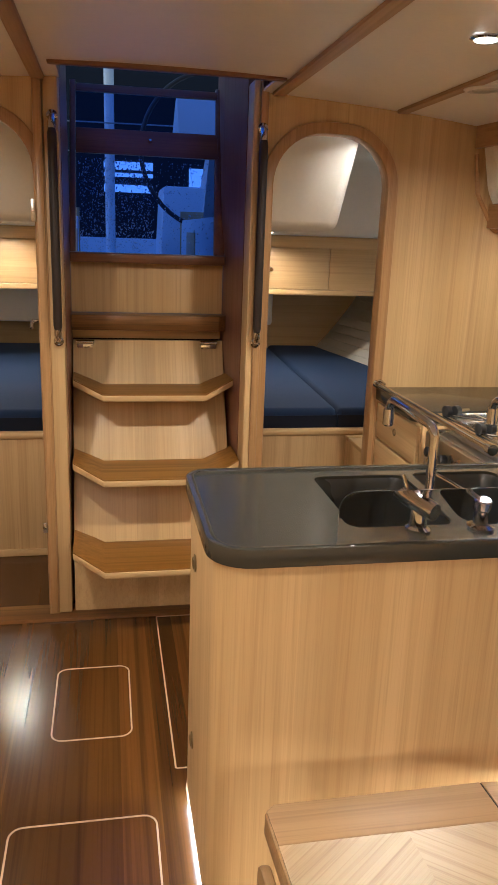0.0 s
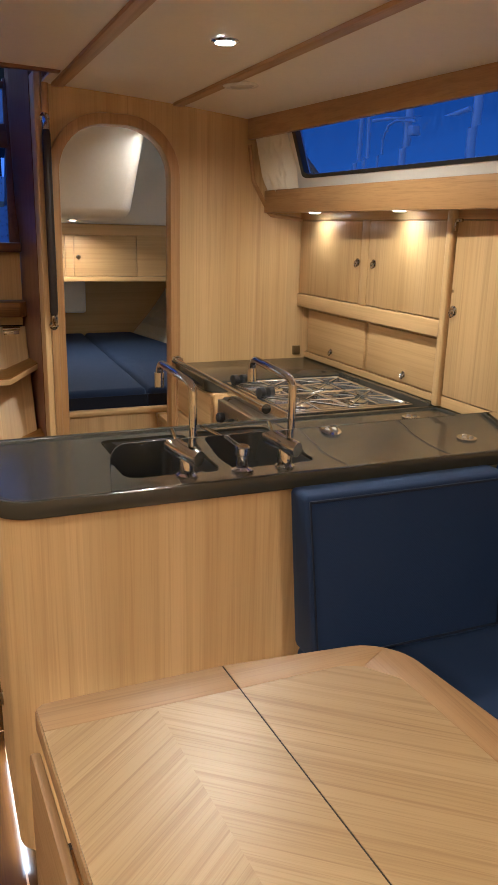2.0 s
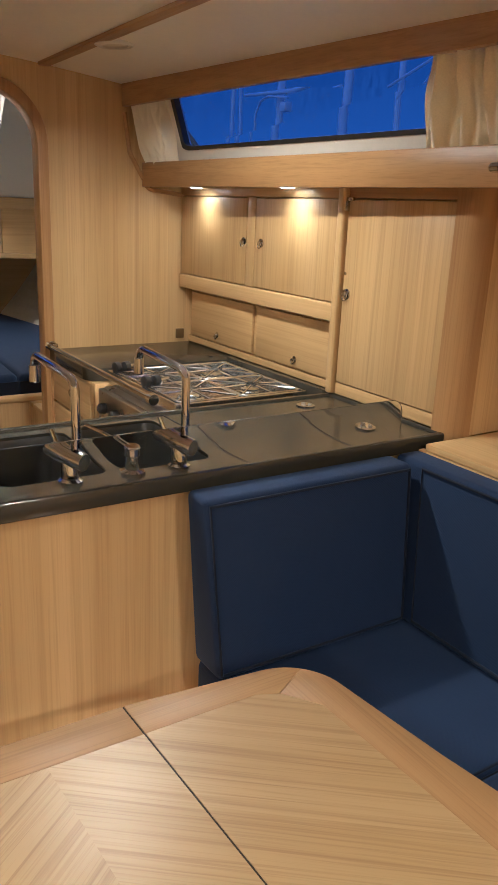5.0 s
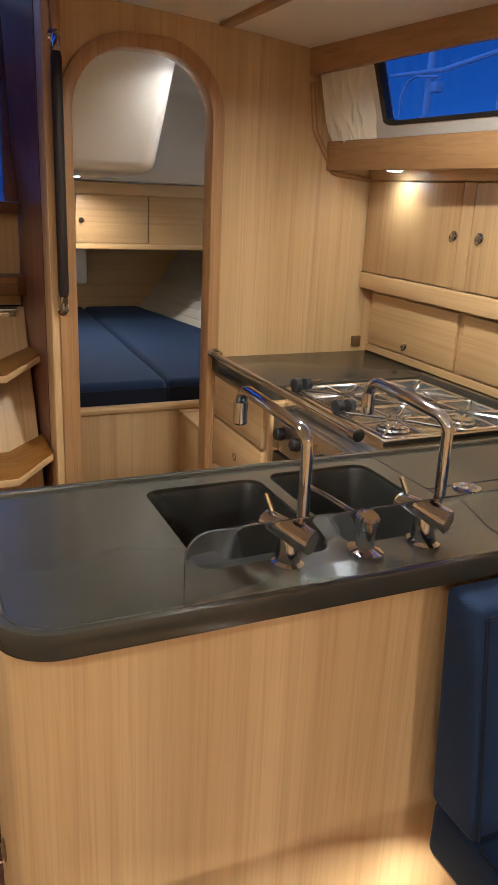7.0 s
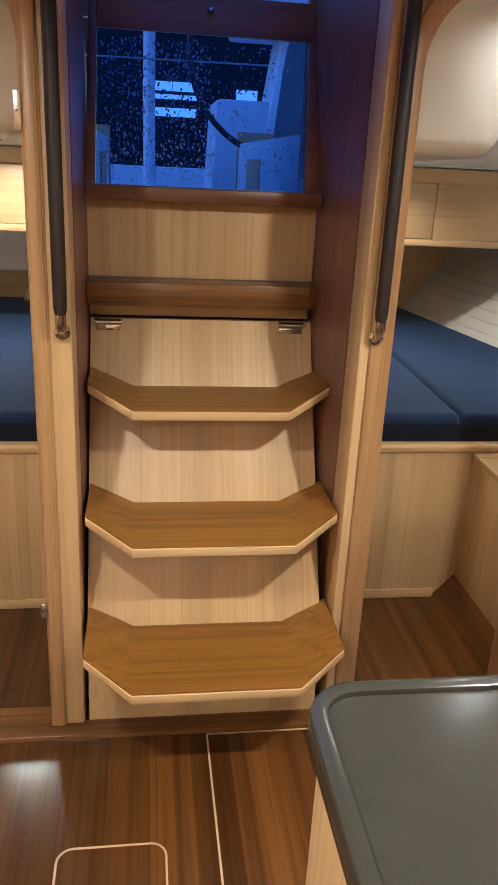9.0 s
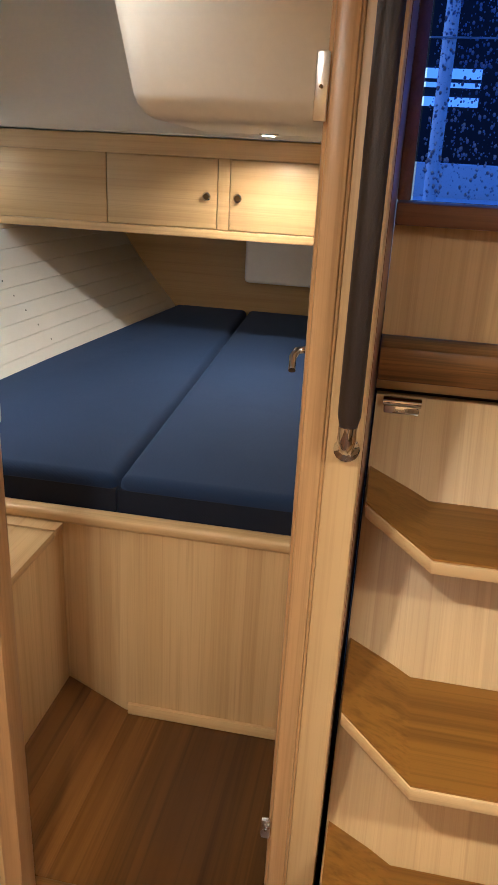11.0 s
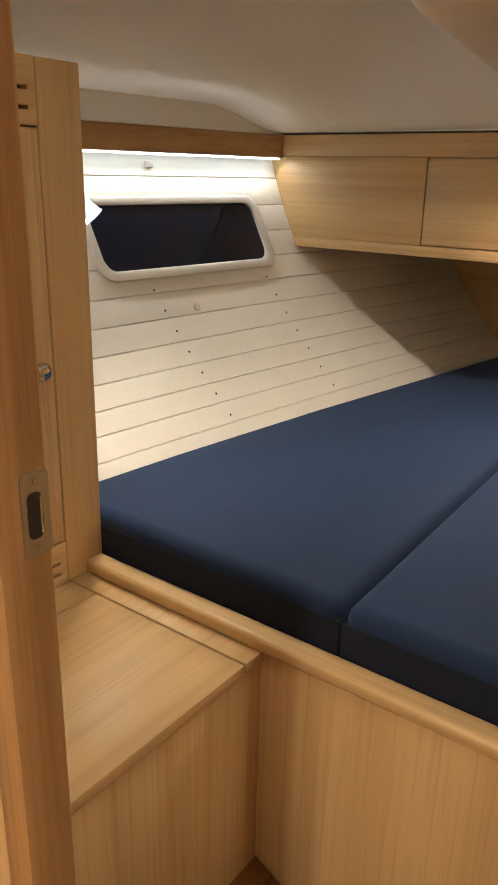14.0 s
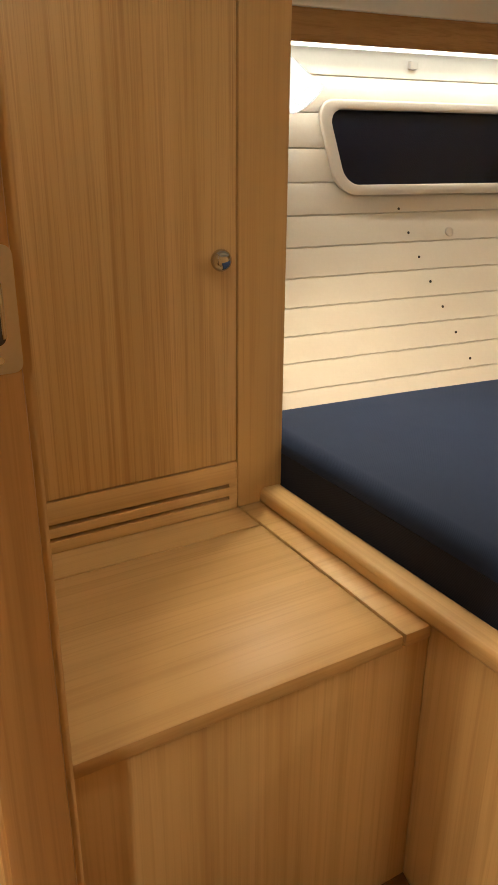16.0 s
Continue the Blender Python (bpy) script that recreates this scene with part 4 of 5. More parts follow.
def on_side(pts, thick, out=0.0):
    bm = bmesh.new()
    a = [bm.verts.new(side_plane(y, v) + Vector((out, 0, 0))) for y, v in pts]
    b = [bm.verts.new(side_plane(y, v) + Vector((out + thick, 0, thick * 0.3))) for y, v in pts]
    bm.faces.new(a)
    bm.faces.new(list(reversed(b)))
    for i in range(len(pts)):
        j = (i + 1) % len(pts)
        bm.faces.new((a[i], b[i], b[j], a[j]))
    return bm


WY0, WY1, WV0, WV1 = -0.185, -2.3, 0.24, 0.90
bm = on_side([(0.098, 0), (WY0, 0), (WY0, 1.1), (0.098, 1.1)], 0.03)
add_to(bm, on_side([(WY0, 0), (WY1, 0), (WY1, WV0), (WY0, WV0)], 0.03))
add_to(bm, on_side([(WY0, WV1), (WY1, WV1), (WY1, 1.1), (WY0, 1.1)], 0.03))
add_to(bm, on_side([(WY1, 0), (Y1, 0), (Y1, 1.1), (WY1, 1.1)], 0.03))
tagged(part("wall_cabin_side", bm, gelcoat), "white moulded cabin side with a long window", "wall", "", "structure")
win = thing("window_1", "long dark-edged cabin window with dusk outside", "window", (1.47, -1.2, 1.66), kind="structure")
outl = [(y, v) for y, v in rounded(WY1 - 0.012, WY0 + 0.012, WV0 - 0.03, WV1 + 0.03, 0, 5, (0.004, 0.05, 0.05, 0.004))]
inn = [(y, v) for y, v in rounded(WY1 + 0.006, WY0 - 0.010, WV0 + 0.012, WV1 - 0.012, 0, 5, (0.004, 0.05, 0.05, 0.004))]
bm = bmesh.new()
a = [bm.verts.new(side_plane(y, v) + Vector((-0.003, 0, 0))) for y, v in outl]
b = [bm.verts.new(side_plane(y, v) + Vector((-0.003, 0, 0))) for y, v in inn]
c = [bm.verts.new(side_plane(y, v) + Vector((0.02, 0, 0))) for y, v in inn]
for i in range(len(a)):
    j = (i + 1) % len(a)
    bm.faces.new((a[i], a[j], b[j], b[i]))
    bm.faces.new((b[i], b[j], c[j], c[i]))
part("window_frame", bm, black_plastic, win, "black window seal")
p = part("pane", on_side([(WY0, WV0), (WY1, WV0), (WY1, WV1), (WY0, WV1)], 0.006, 0.018), acrylic, win)
p.visible_shadow = False


def curtain(y0, y1, seed):
    c = thing("curtain", "cream gathered curtain at the cabin window", "curtain", (fx(y0), y0, 1.63), "cabin curtains")
    rng = random.Random(seed)
    ph = [rng.uniform(0, 6.3) for _ in range(4)]
    n, m = 90, 14
    bm = bmesh.new()
    for back in (0.0, 0.004):
        grid = []
        for j in range(m + 1):
            v = -0.02 + 0.80 * j / m
            row = []
            for i in range(n + 1):
                y = y0 + (y1 - y0) * i / n
                u = i / n
                w = 0.010 * math.sin(u * 44 + ph[0] + 0.8 * math.sin(v * 3 + ph[1])) + 0.006 * math.sin(u * 97 + ph[2] + v * 2.0) + 0.004 * math.sin(v * 9 + u * 20 + ph[3])
                w *= 1.5
                w *= 0.5 + 0.5 * math.sin(math.pi * max(0.05, min(1, v))) + 0.25
                p = side_plane(y + 0.008 * math.sin(v * 5 + u * 9), v) + Vector((-0.022 + 0.012 * (v > 0.55) * (v - 0.55) / 0.25 + w + back, 0, 0))
                row.append(bm.verts.new(p))
            grid.append(row)
        for j in range(m):
            for i in range(n):
                bm.faces.new((grid[j][i], grid[j][i + 1], grid[j + 1][i + 1], grid[j + 1][i]))
    part("cloth", bm, curtain_mat, c, angle=80)
    for v in (0.02, 0.76):
        part("rod", tube([side_plane(y0 + 0.01, v) + Vector((-0.02, 0, 0)), side_plane(y1 - 0.01, v) + Vector((-0.02, 0, 0))], 0.003, 6), white_plastic, c)


curtain(0.085, -0.135, 1)
curtain(-1.345, -1.86, 2)
bead = []
for k in range(15):
    u = k / 14
    bead.append((1.338 + 0.035 * u + (0.045 if u > 0.6 else 0) * (u - 0.6) / 0.4, 0.092, 1.80 - 0.235 * u))
for k in range(1, 8):
    a = radians(90 * k / 7)
    bead.append((1.418 + 0.045 * (1 - math.cos(a)), 0.092, 1.570 - 0.042 * math.sin(a)))
bead += [(1.52, 0.092, 1.523), (1.585, 0.092, 1.516)]
part("bulkhead_bead", tube(bead, 0.009, 8), trim_x, None, "curved oak bead where the bulkhead meets the shelf", "bead", "", "structure")
rail = thing("hand_rail", "dark leather-bound hand rail on the shelf fascia", "hand rail", (1.47, -1.8, 1.57))
part("grip", tube([(fx(-1.62) - 0.035, -1.62, 1.578), (fx(-1.63) - 0.035, -1.63, 1.578), (fx(-2.6) - 0.035, -2.6, 1.578), (fx(-2.61) - 0.035, -2.61, 1.578)], [0.011, 0.014, 0.014, 0.011], 12), leather, rail)
for y in (-1.62, -2.61):
    s = 1 if y > -2 else -1
    part("bracket", tube([(fx(y) - 0.035, y, 1.578), (fx(y) - 0.032, y + 0.025 * s, 1.578), (fx(y) - 0.004, y + 0.04 * s, 1.578)], [0.012, 0.011, 0.010], 10), chrome, rail, "chrome end bracket")

# tall locker and the panel beside it
tall = thing("tall_locker", "tall oak locker with a single door standing on the worktop", "locker", (1.60, -1.17, TOP))
part("carcass", box(1.606, 1.97, -1.420, -0.950, TOP + 0.009, 1.546, 0.002), oak_zy, tall)
part("edge_stile", box(1.570, 1.606, -0.966, -0.936, TOP + 0.009, 1.546, 0.008, 3), oak_z, tall, "rounded pale edge stile")
part("top_rail", box(1.588, 1.606, -1.420, -0.967, 1.514, 1.546, 0.003), trim_y, tall)
part("bottom_rail", box(1.588, 1.606, -1.420, -0.967, TOP + 0.009, 0.966, 0.003), oak_y, tall)
d = part("locker_door", box(1.587, 1.604, -1.390, -0.970, 0.969, 1.511, 0.003), oak_zy, tall)
ring_pull(d, 1.587, -0.990, 1.240, 1.1)
part("keyhole", lathe([(0.005, 0), (0.005, 0.002)], (1.587, -0.978, 1.300), (-1, 0, 0), 10), chrome, d, "small steel escutcheon")
catch = part("hinge_clip", box(1.577, 1.587, -0.998, -0.968, 1.506, 1.517, 0.002), chrome, d, "chrome door catch")
part("catch_arm", box(1.574, 1.586, -0.978, -0.967, 1.478, 1.507, 0.003), chrome, catch)
part("corner_post", prism([(1.582, -1.393)] + [(1.640 - 0.058 * math.cos(radians(a)), -1.424 - 0.055 * math.sin(radians(a))) for a in range(0, 91, 10)] + [(1.64, -1.393)], "z", TOP - 0.04, 1.547), trim_z, tall, "rounded corner post")
part("end_panel", box(1.635, 1.978, -1.480, -1.454, 0.925, 1.547, 0.002), oak_z, tall, "pale oak end panel")

part("side_shelf", box(1.475, 1.978, -4.39, -1.482, 0.905, 0.925, 0.004), oak_y, None, "pale oak shelf behind the settee", "shelf", "", "structure")
part("settee_back_panel", box(1.475, 1.495, -4.39, -1.46, 0.30, 0.904, 0.002), oak_zy, None, "oak panel behind the settee", "panel", "", "structure")

# spots under the shelf, ceiling spots, vent
def spot(name, x, y, z, r, label, group, tilt=(0, 0, -1)):
    s = thing(name, label, "spotlight", (x, y, z), group)
    part("bezel", lathe([(r + 0.012, 0), (r + 0.012, 0.003), (r + 0.004, 0.007), (r, 0.006)], (x, y, z), tilt, 24), chrome, s, "chrome bezel")
    part("lens", lathe([(r, 0), (r, 0.0075), (r * 0.7, 0.009)], (x, y, z), tilt, 24), lamp_glow, s, "lit warm lens")


for y in (-0.135, -0.733):
    spot("shelf_spotlight", 1.53, y, 1.547, 0.022, "small lit spotlight under the oak shelf", "shelf spotlights")
    disc_lamp("shelf_lamp", 1.53, y, 1.534, 0.045, 0.02, spread=150)
# the first fitting is real, the other four house added fill lamps
for lx, ly in DOWNLIGHTS_AND_FILL:
    spot("ceiling_spot_and_fill", lx, ly, ceiling_z(lx), 0.026, "small lit headliner spotlight, one of five, four added for fill", "ceiling spotlights")
vent = thing("ceiling_vent", "round white ventilator in the headliner", "vent", (1.08, -0.446, ceiling_z(1.08)))
part("ring", lathe([(0.062, 0), (0.062, 0.006), (0.050, 0.012), (0.044, 0.008)], (1.08, -0.446, ceiling_z(1.08) + 0.002), (0.06, 0, -1), 32), white_plastic, vent)
part("disc", lathe([(0.038, 0), (0.038, 0.010), (0.030, 0.013)], (1.08, -0.446, ceiling_z(1.08) + 0.002), (0.06, 0, -1), 32), brushed, vent, "grey centre disc")

# ---- settee and table ----
def cushion(name, bm, parent, label="", mat=None):
    return part(name, bm, mat or navy, parent, label, angle=60)


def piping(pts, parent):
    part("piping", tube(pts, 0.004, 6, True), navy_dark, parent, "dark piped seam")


settee = thing("settee", "corner settee with navy blue cloth cushions", "settee", (1.2, -2.2, 0))
b = cushion("back_cushion", hull8([(0.835, -1.575, 0.492), (1.375, -1.575, 0.492), (1.375, -1.462, 0.492), (0.835, -1.462, 0.492),
                                   (0.805, -1.545, 0.905), (1.375, -1.545, 0.905), (1.375, -1.462, 0.905), (0.805, -1.462, 0.905)], 0.014, 3), settee)
piping([(0.842, -1.577, 0.508), (1.362, -1.577, 0.508), (1.362, -1.549, 0.893), (0.816, -1.549, 0.893)], b)
b = cushion("back_cushion", hull8([(1.375, -3.30, 0.492), (1.474, -3.30, 0.492), (1.474, -1.462, 0.492), (1.375, -1.462, 0.492),
                                   (1.395, -3.30, 0.905), (1.474, -3.30, 0.905), (1.474, -1.462, 0.905), (1.395, -1.462, 0.905)], 0.014, 3), settee)
piping([(1.374, -1.60, 0.508), (1.374, -3.29, 0.508), (1.393, -3.29, 0.893), (1.393, -1.56, 0.893)], b)
c = cushion("seat_cushion", box(0.840, 1.405, -2.045, -1.462, 0.378, 0.490, 0.018, 3), settee)
piping([(0.846, -2.040, 0.486), (1.37, -2.040, 0.486), (1.37, -1.58, 0.486), (0.846, -1.58, 0.486)], c)
c = cushion("seat_cushion", box(0.905, 1.405, -3.30, -2.050, 0.378, 0.490, 0.018, 3), settee)
piping([(0.911, -3.295, 0.486), (1.368, -3.295, 0.486), (1.368, -2.056, 0.486), (0.911, -2.056, 0.486)], c)
part("seat_board", box(0.86, 1.47, -3.30, -1.462, 0.355, 0.377, 0.003), oak_y, settee)
part("seat_base", box(1.06, 1.47, -3.30, -1.462, 0.0, 0.354, 0.003), oak_zy, settee)
led = thing("settee_light_strip", "lit warm LED strip under the settee front", "light strip", (1.0, -2.3, 0.35))
part("strip", box(0.90, 0.912, -3.2, -1.50, 0.348, 0.3545, 0), strip_glow, led)
strip_lamp("settee_strip_lamp", 0.906, -2.35, 0.345, 0.02, 1.7, 2.6, (0, 38, 0))

table = thing("saloon_table", "oak saloon table with mitred veneer and a folded leaf", "table", (0.48, -2.35, 0))
TX0, TX1, TY0, TY1, TZ = 0.147, 0.832, -2.78, -1.885, 0.76
SEAM = 0.457


def corner(r, a):
    return (0.800 - r + r * math.cos(radians(a)), -1.906 - r + r * math.sin(radians(a)))


ARC = [corner(0.095, a) for a in range(86, 3, -8)]
MID = 5
right_edge = [(0.812, -2.19), (0.834, -2.40), (0.838, TY0 + 0.1)]
outl = [(TX0, TY0 + 0.03), (TX0 + 0.03, TY0), (TX1 - 0.09, TY0), (TX1, TY0 + 0.09)] + list(reversed(right_edge)) + list(reversed(ARC)) + [(SEAM, TY1), (TX0 + 0.012, TY1 + 0.001), (TX0, TY1 - 0.012)]
part("core", prism(outl, "z", 0.724, TZ - 0.0045, 0.0015), table_band_x, table)
W = 0.071
# border bands, then the veneer fields, each a thin leaf
left_in, front_in, right_in = TX0 + 0.003, TY1 - W, 0.742
part("front_band", prism([(TX0 + 0.002, TY1 - 0.012), (TX0 + 0.014, TY1 - 0.002), (SEAM - 0.0015, TY1), (SEAM - 0.0015, front_in), (left_in + 0.0, front_in)], "z", TZ - 0.004, TZ, 0.0008), table_band_x, table)
part("front_band", prism([(SEAM + 0.0015, TY1)] + ARC[:MID + 1] + [(right_in - 0.04, front_in - 0.015), (right_in - 0.08, front_in), (SEAM + 0.0015, front_in)], "z", TZ - 0.004, TZ, 0.0008), table_band_x, table)
part("side_band", prism([(right_in - 0.0395, front_in - 0.0155)] + ARC[MID:] + right_edge + [(right_in, TY0 + 0.1), (right_in, front_in - 0.07)], "z", TZ - 0.004, TZ, 0.0008), table_band_y, table)
MX = 0.318
part("veneer_field", prism([(left_in, front_in - 0.0005), (MX, front_in - 0.0005), (MX + 0.012, TY0 + 0.05), (left_in, TY0 + 0.05)], "z", TZ - 0.004, TZ - 0.0002), table_left, table)
part("veneer_field", prism([(MX, front_in - 0.0005), (SEAM - 0.0015, front_in - 0.0005), (SEAM - 0.0015, TY0 + 0.05), (MX + 0.012, TY0 + 0.05)], "z", TZ - 0.004, TZ - 0.0002), table_mid, table)
part("veneer_field", prism([(SEAM + 0.0015, front_in - 0.0005), (right_in - 0.08, front_in - 0.0005), (right_in - 0.04, front_in - 0.0157), (right_in - 0.0005, front_in - 0.07), (right_in - 0.0005, -2.395), (SEAM + 0.0015, -2.425)], "z", TZ - 0.004, TZ - 0.0002), table_mid, table)
part("veneer_field", prism([(right_in - 0.0005, -2.395), (right_in - 0.0005, TY0 + 0.1), (SEAM + 0.0015, TY0 + 0.1), (SEAM + 0.0015, -2.425)], "z", TZ - 0.004, TZ - 0.0002), table_right, table)
part("end_band", box(TX0 + 0.004, SEAM - 0.0015, TY0 + 0.012, TY0 + 0.0495, TZ - 0.004, TZ, 0.0008), table_band_x, table)
part("end_band", box(SEAM + 0.0015, TX1 - 0.05, TY0 + 0.012, TY0 + 0.0995, TZ - 0.004, TZ, 0.0008), table_band_x, table)
part("seam", box(SEAM - 0.0013, SEAM + 0.0013, TY0 + 0.012, TY1 - 0.001, TZ - 0.004, TZ - 0.0012, 0), groove_mat, table)
leaf = part("folded_leaf", prism(rounded(TY0 + 0.02, TY1 - 0.045, 0.30, 0.718, 0, 6, (0.06, 0.06, 0.02, 0.02)), "x", 0.1305, 0.1455, 0.004), table_band_y, table, "hanging folded leaf")
part("leaf_hinge", box(0.133, 0.160, -2.30, -2.24, 0.712, 0.7235, 0.002), brass, leaf)
part("pedestal", box(0.27, 0.66, -2.70, -2.06, 0.012, 0.723, 0.012), oak_z, table)
part("plinth", box(0.29, 0.64, -2.68, -2.08, 0.0, 0.0125, 0.002), groove_mat, table)

# the top widens and leans a little towards the settee
for ob in table.children_recursive:
    if ob.name.split(".")[0] not in ("pedestal", "plinth"):
        for v in ob.data.vertices:
            v.co.x += 0.042 * (TY1 - v.co.y) + 0.026 * max(0.0, min(1.0, (0.70 - v.co.x) / 0.15))

# ---- floor inlays ----
def inlay(pts, w=0.005):
    bm = bmesh.new()
    for (xa, ya), (xb, yb) in zip(pts, pts[1:]):
        d = Vector((xb - xa, yb - ya))
        if d.length < 1e-6:
            continue
        n = Vector((-d.y, d.x)).normalized() * w / 2
        e = d.normalized() * w * 0.3
        q = [(xa - n.x - e.x, ya - n.y - e.y), (xb - n.x + e.x, yb - n.y + e.y), (xb + n.x + e.x, yb + n.y + e.y), (xa + n.x - e.x, ya + n.y - e.y)]
        add_to(bm, prism(q, "z", -0.002, 0.0012))
    part("floor_inlay", bm, inlay_mat, floor)


for x0, x1, y0, y1 in ((-0.205, 0.036, -0.695, -0.305), (-0.285, 0.088, -1.55, -1.03), (0.155, 0.95, -0.86, 0.035), (0.178, 0.7, -1.7, -0.905)):
    o = rounded(x0, x1, y0, y1, 0.035, 5) if x1 < 0.1 or y1 < -0.5 else rounded(x0, x1, y0, y1, 0.004, 1)
    inlay(o + o[:1])

toe = thing("island_light_strip", "lit white LED strip under the island's side", "light strip", (0.21, -1.2, 0.04))
part("strip", box(0.190, 0.200, -1.38, -0.99, 0.036, 0.0445, 0), strip_glow, toe)
strip_lamp("island_strip_lamp", 0.183, -1.17, 0.040, 0.012, 0.42, 0.10, (0, 25, 0), (1.0, 0.86, 0.70))

# ---- aft cabins ----
def hull_x(y, z):
    """How far out the lining lies from the cabin's own zero, port side (negative x)."""
    u = max(0.0, z - 0.68)
    base = 1.555 - 0.030 * y - 0.026 * y * y
    return -(base + 0.94 * u - 0.44 * u * u - 0.45 * max(0.0, 0.68 - z))


def cabin(right):
    def X(x):
        return 0.30 - x if right else x

    def B(x0, x1, y0, y1, z0, z1, bev=0.003, seg=2):
        a, b = sorted((X(x0), X(x1)))
        return box(a, b, y0, y1, z0, z1, bev, seg)

    def M(bm):
        if right:
            for v in bm.verts:
                v.co.x = 0.30 - v.co.x
            bmesh.ops.recalc_face_normals(bm, faces=bm.faces)
        return bm
    where = "in the starboard aft cabin" if right else "in the port aft cabin"
    bench_x = -0.81 if right else -0.905
    # bench with a lift-up lid
    bench = thing("bench_locker", "oak bench locker with a lift-up lid", "bench", (X(-1.1), 0.42, 0))
    part("front_panel", B(bench_x - 0.018, bench_x, BACK + 0.004, 0.698, 0.0, 0.541, 0.002), oak_zy, bench)
    part("carcass", B(-1.80, bench_x - 0.02, BACK + 0.004, 0.698, 0.0, 0.538, 0), oak_zy, bench)
    part("back_strip", B(-1.40, bench_x + 0.004, 0.650, 0.698, 0.541, 0.563, 0.004), oak_y, bench)
    part("lid", B(-1.276, bench_x + 0.004, 0.182, 0.647, 0.541, 0.563, 0.004), oak_y, bench)
    part("front_strip", B(-1.40, bench_x + 0.004, BACK + 0.013, 0.179, 0.541, 0.563, 0.004), oak_y, bench)
    part("hinge_strip", B(-1.40, -1.279, 0.182, 0.647, 0.541, 0.563, 0.003), oak_y, bench)
    # wardrobe
    robe = thing("wardrobe", "oak wardrobe with a tall door and vent slots", "wardrobe", (X(-1.5), 0.45, 0.563))
    part("carcass", B(-1.96, -1.374, BACK + 0.013, 0.733, 0.564, 1.530, 0.002), oak_zy, robe)
    part("stile", B(-1.374, -1.352, 0.643, 0.737, 0.564, 1.530, 0.004), oak_zy, robe)
    part("stile", B(-1.374, -1.352, BACK + 0.013, 0.205, 0.564, 1.530, 0.004), oak_zy, robe)
    for z0, z1, slots in ((0.564, 0.655, (0.588, 0.612)), (1.425, 1.530, (1.452, 1.482))):
        edges = [z0] + [q for s in slots for q in (s - 0.0035, s + 0.0035)] + [z1]
        for a, b in zip(edges[::2], edges[1::2]):
            part("slotted_rail", B(-1.374, -1.352, 0.207, 0.641, a, b, 0.001), oak_y, robe)
        # near-black sheet paints the shade seen through the vent slots
        part("slot_shade", B(-1.3741, -1.3735, 0.22, 0.63, z0 + 0.01, z1 - 0.01, 0), groove_mat, robe, "dark sheet standing for the shade inside the slots")
        for s in slots:
            for ya, yb in ((0.206, 0.235), (0.625, 0.642)):
                part("slot_end", B(-1.373, -1.3525, ya, yb, s - 0.0036, s + 0.0036, 0), oak_y, robe)
    d = part("door", B(-1.372, -1.353, 0.208, 0.640, 0.658, 1.422, 0.002), oak_fine, robe)
    part("knob", M(lathe([(0.006, 0), (0.006, 0.008), (0.013, 0.009), (0.0172, 0.013), (0.0178, 0.017), (0.0160, 0.022), (0.0115, 0.026), (0.0055, 0.028)], (-1.352, 0.603, 1.014), (1, 0, 0), 22)), chrome, d, "polished round knob")
    # berth front, cap rail, skirting, sloping floor piece
    berth = thing("berth", "oak berth front with a rounded cap rail", "berth", (X(-0.8), 0.72, 0))
    part("front_board", B(-1.40, -0.24, 0.700, 0.722, 0.0, 0.560, 0.001), oak_z, berth)
    part("cap_rail", B(-1.378, -0.24, 0.690, 0.738, 0.561, 0.592, 0.010, 3), oak_x, berth)
    part("berth_top", M(prism([(-1.70, 0.738), (-0.24, 0.738), (-0.24, 2.9), (-1.4, 2.9)], "z", 0.540, 0.572)), oak_x, berth)
    part("skirting", B(-0.735, -0.24, 0.688, 0.699, -0.003, 0.030, 0.002), oak_x, berth, "low oak skirting strip")
    ramp_x = bench_x + 0.001
    part("sloping_sole", M(hull8([(ramp_x if not right else ramp_x, 0.17, -0.003), (-0.735, 0.17, -0.003), (-0.735, 0.697, -0.003), (ramp_x, 0.697, -0.003),
                                  (ramp_x, 0.17, 0.085), (-0.733, 0.17, -0.002), (-0.733, 0.697, -0.002), (ramp_x, 0.697, 0.085)])), teak_y, None, "sloping teak floor piece beside the bench", "floor piece", "", "structure")
    # mattresses
    for nm, poly in (("outer", [(-1.512, 0.742), (-1.478, 1.12), (-1.412, 1.67), (-1.325, 2.25), (-1.232, 2.87), (-0.862, 2.87), (-0.778, 0.742)]),
                     ("inner", [(-0.772, 0.742), (-0.856, 2.87), (-0.245, 2.87), (-0.245, 0.742)])):
        mat_ob = thing("berth_mattress", "navy blue cloth mattress on the aft berth", "mattress", (X(-1.0), 1.8, 0.572), "berth mattresses " + where)
        bm = M(prism(poly, "z", 0.573, 0.684, 0.028, 4))
        part("cover", bm, navy, mat_ob, angle=60)
        # shade on the mattress side is painted in with this darker band
        part("side_band", M(prism([(x + (0.0012 if y > 2 else -0.0012) * 0, y + (-0.0015 if y < 1 else 0)) for x, y in poly], "z", 0.579, 0.650)), navy_dark, mat_ob, "mattress side with its shade painted near-black")
    # hull lining in planks
    lining = thing("hull_lining", "white painted plank lining of the hull side", "hull lining", (X(-1.6), 1.6, 0.6), kind="structure")
    n = 16
    ys = [0.70 + (2.90 - 0.70) * k / n for k in range(n + 1)]
    z, step = 0.604, 0.048
    while z < 1.49:
        z1 = z + step
        step += 0.0045 if z > 0.74 else 0.0
        bm = bmesh.new()
        rows = []
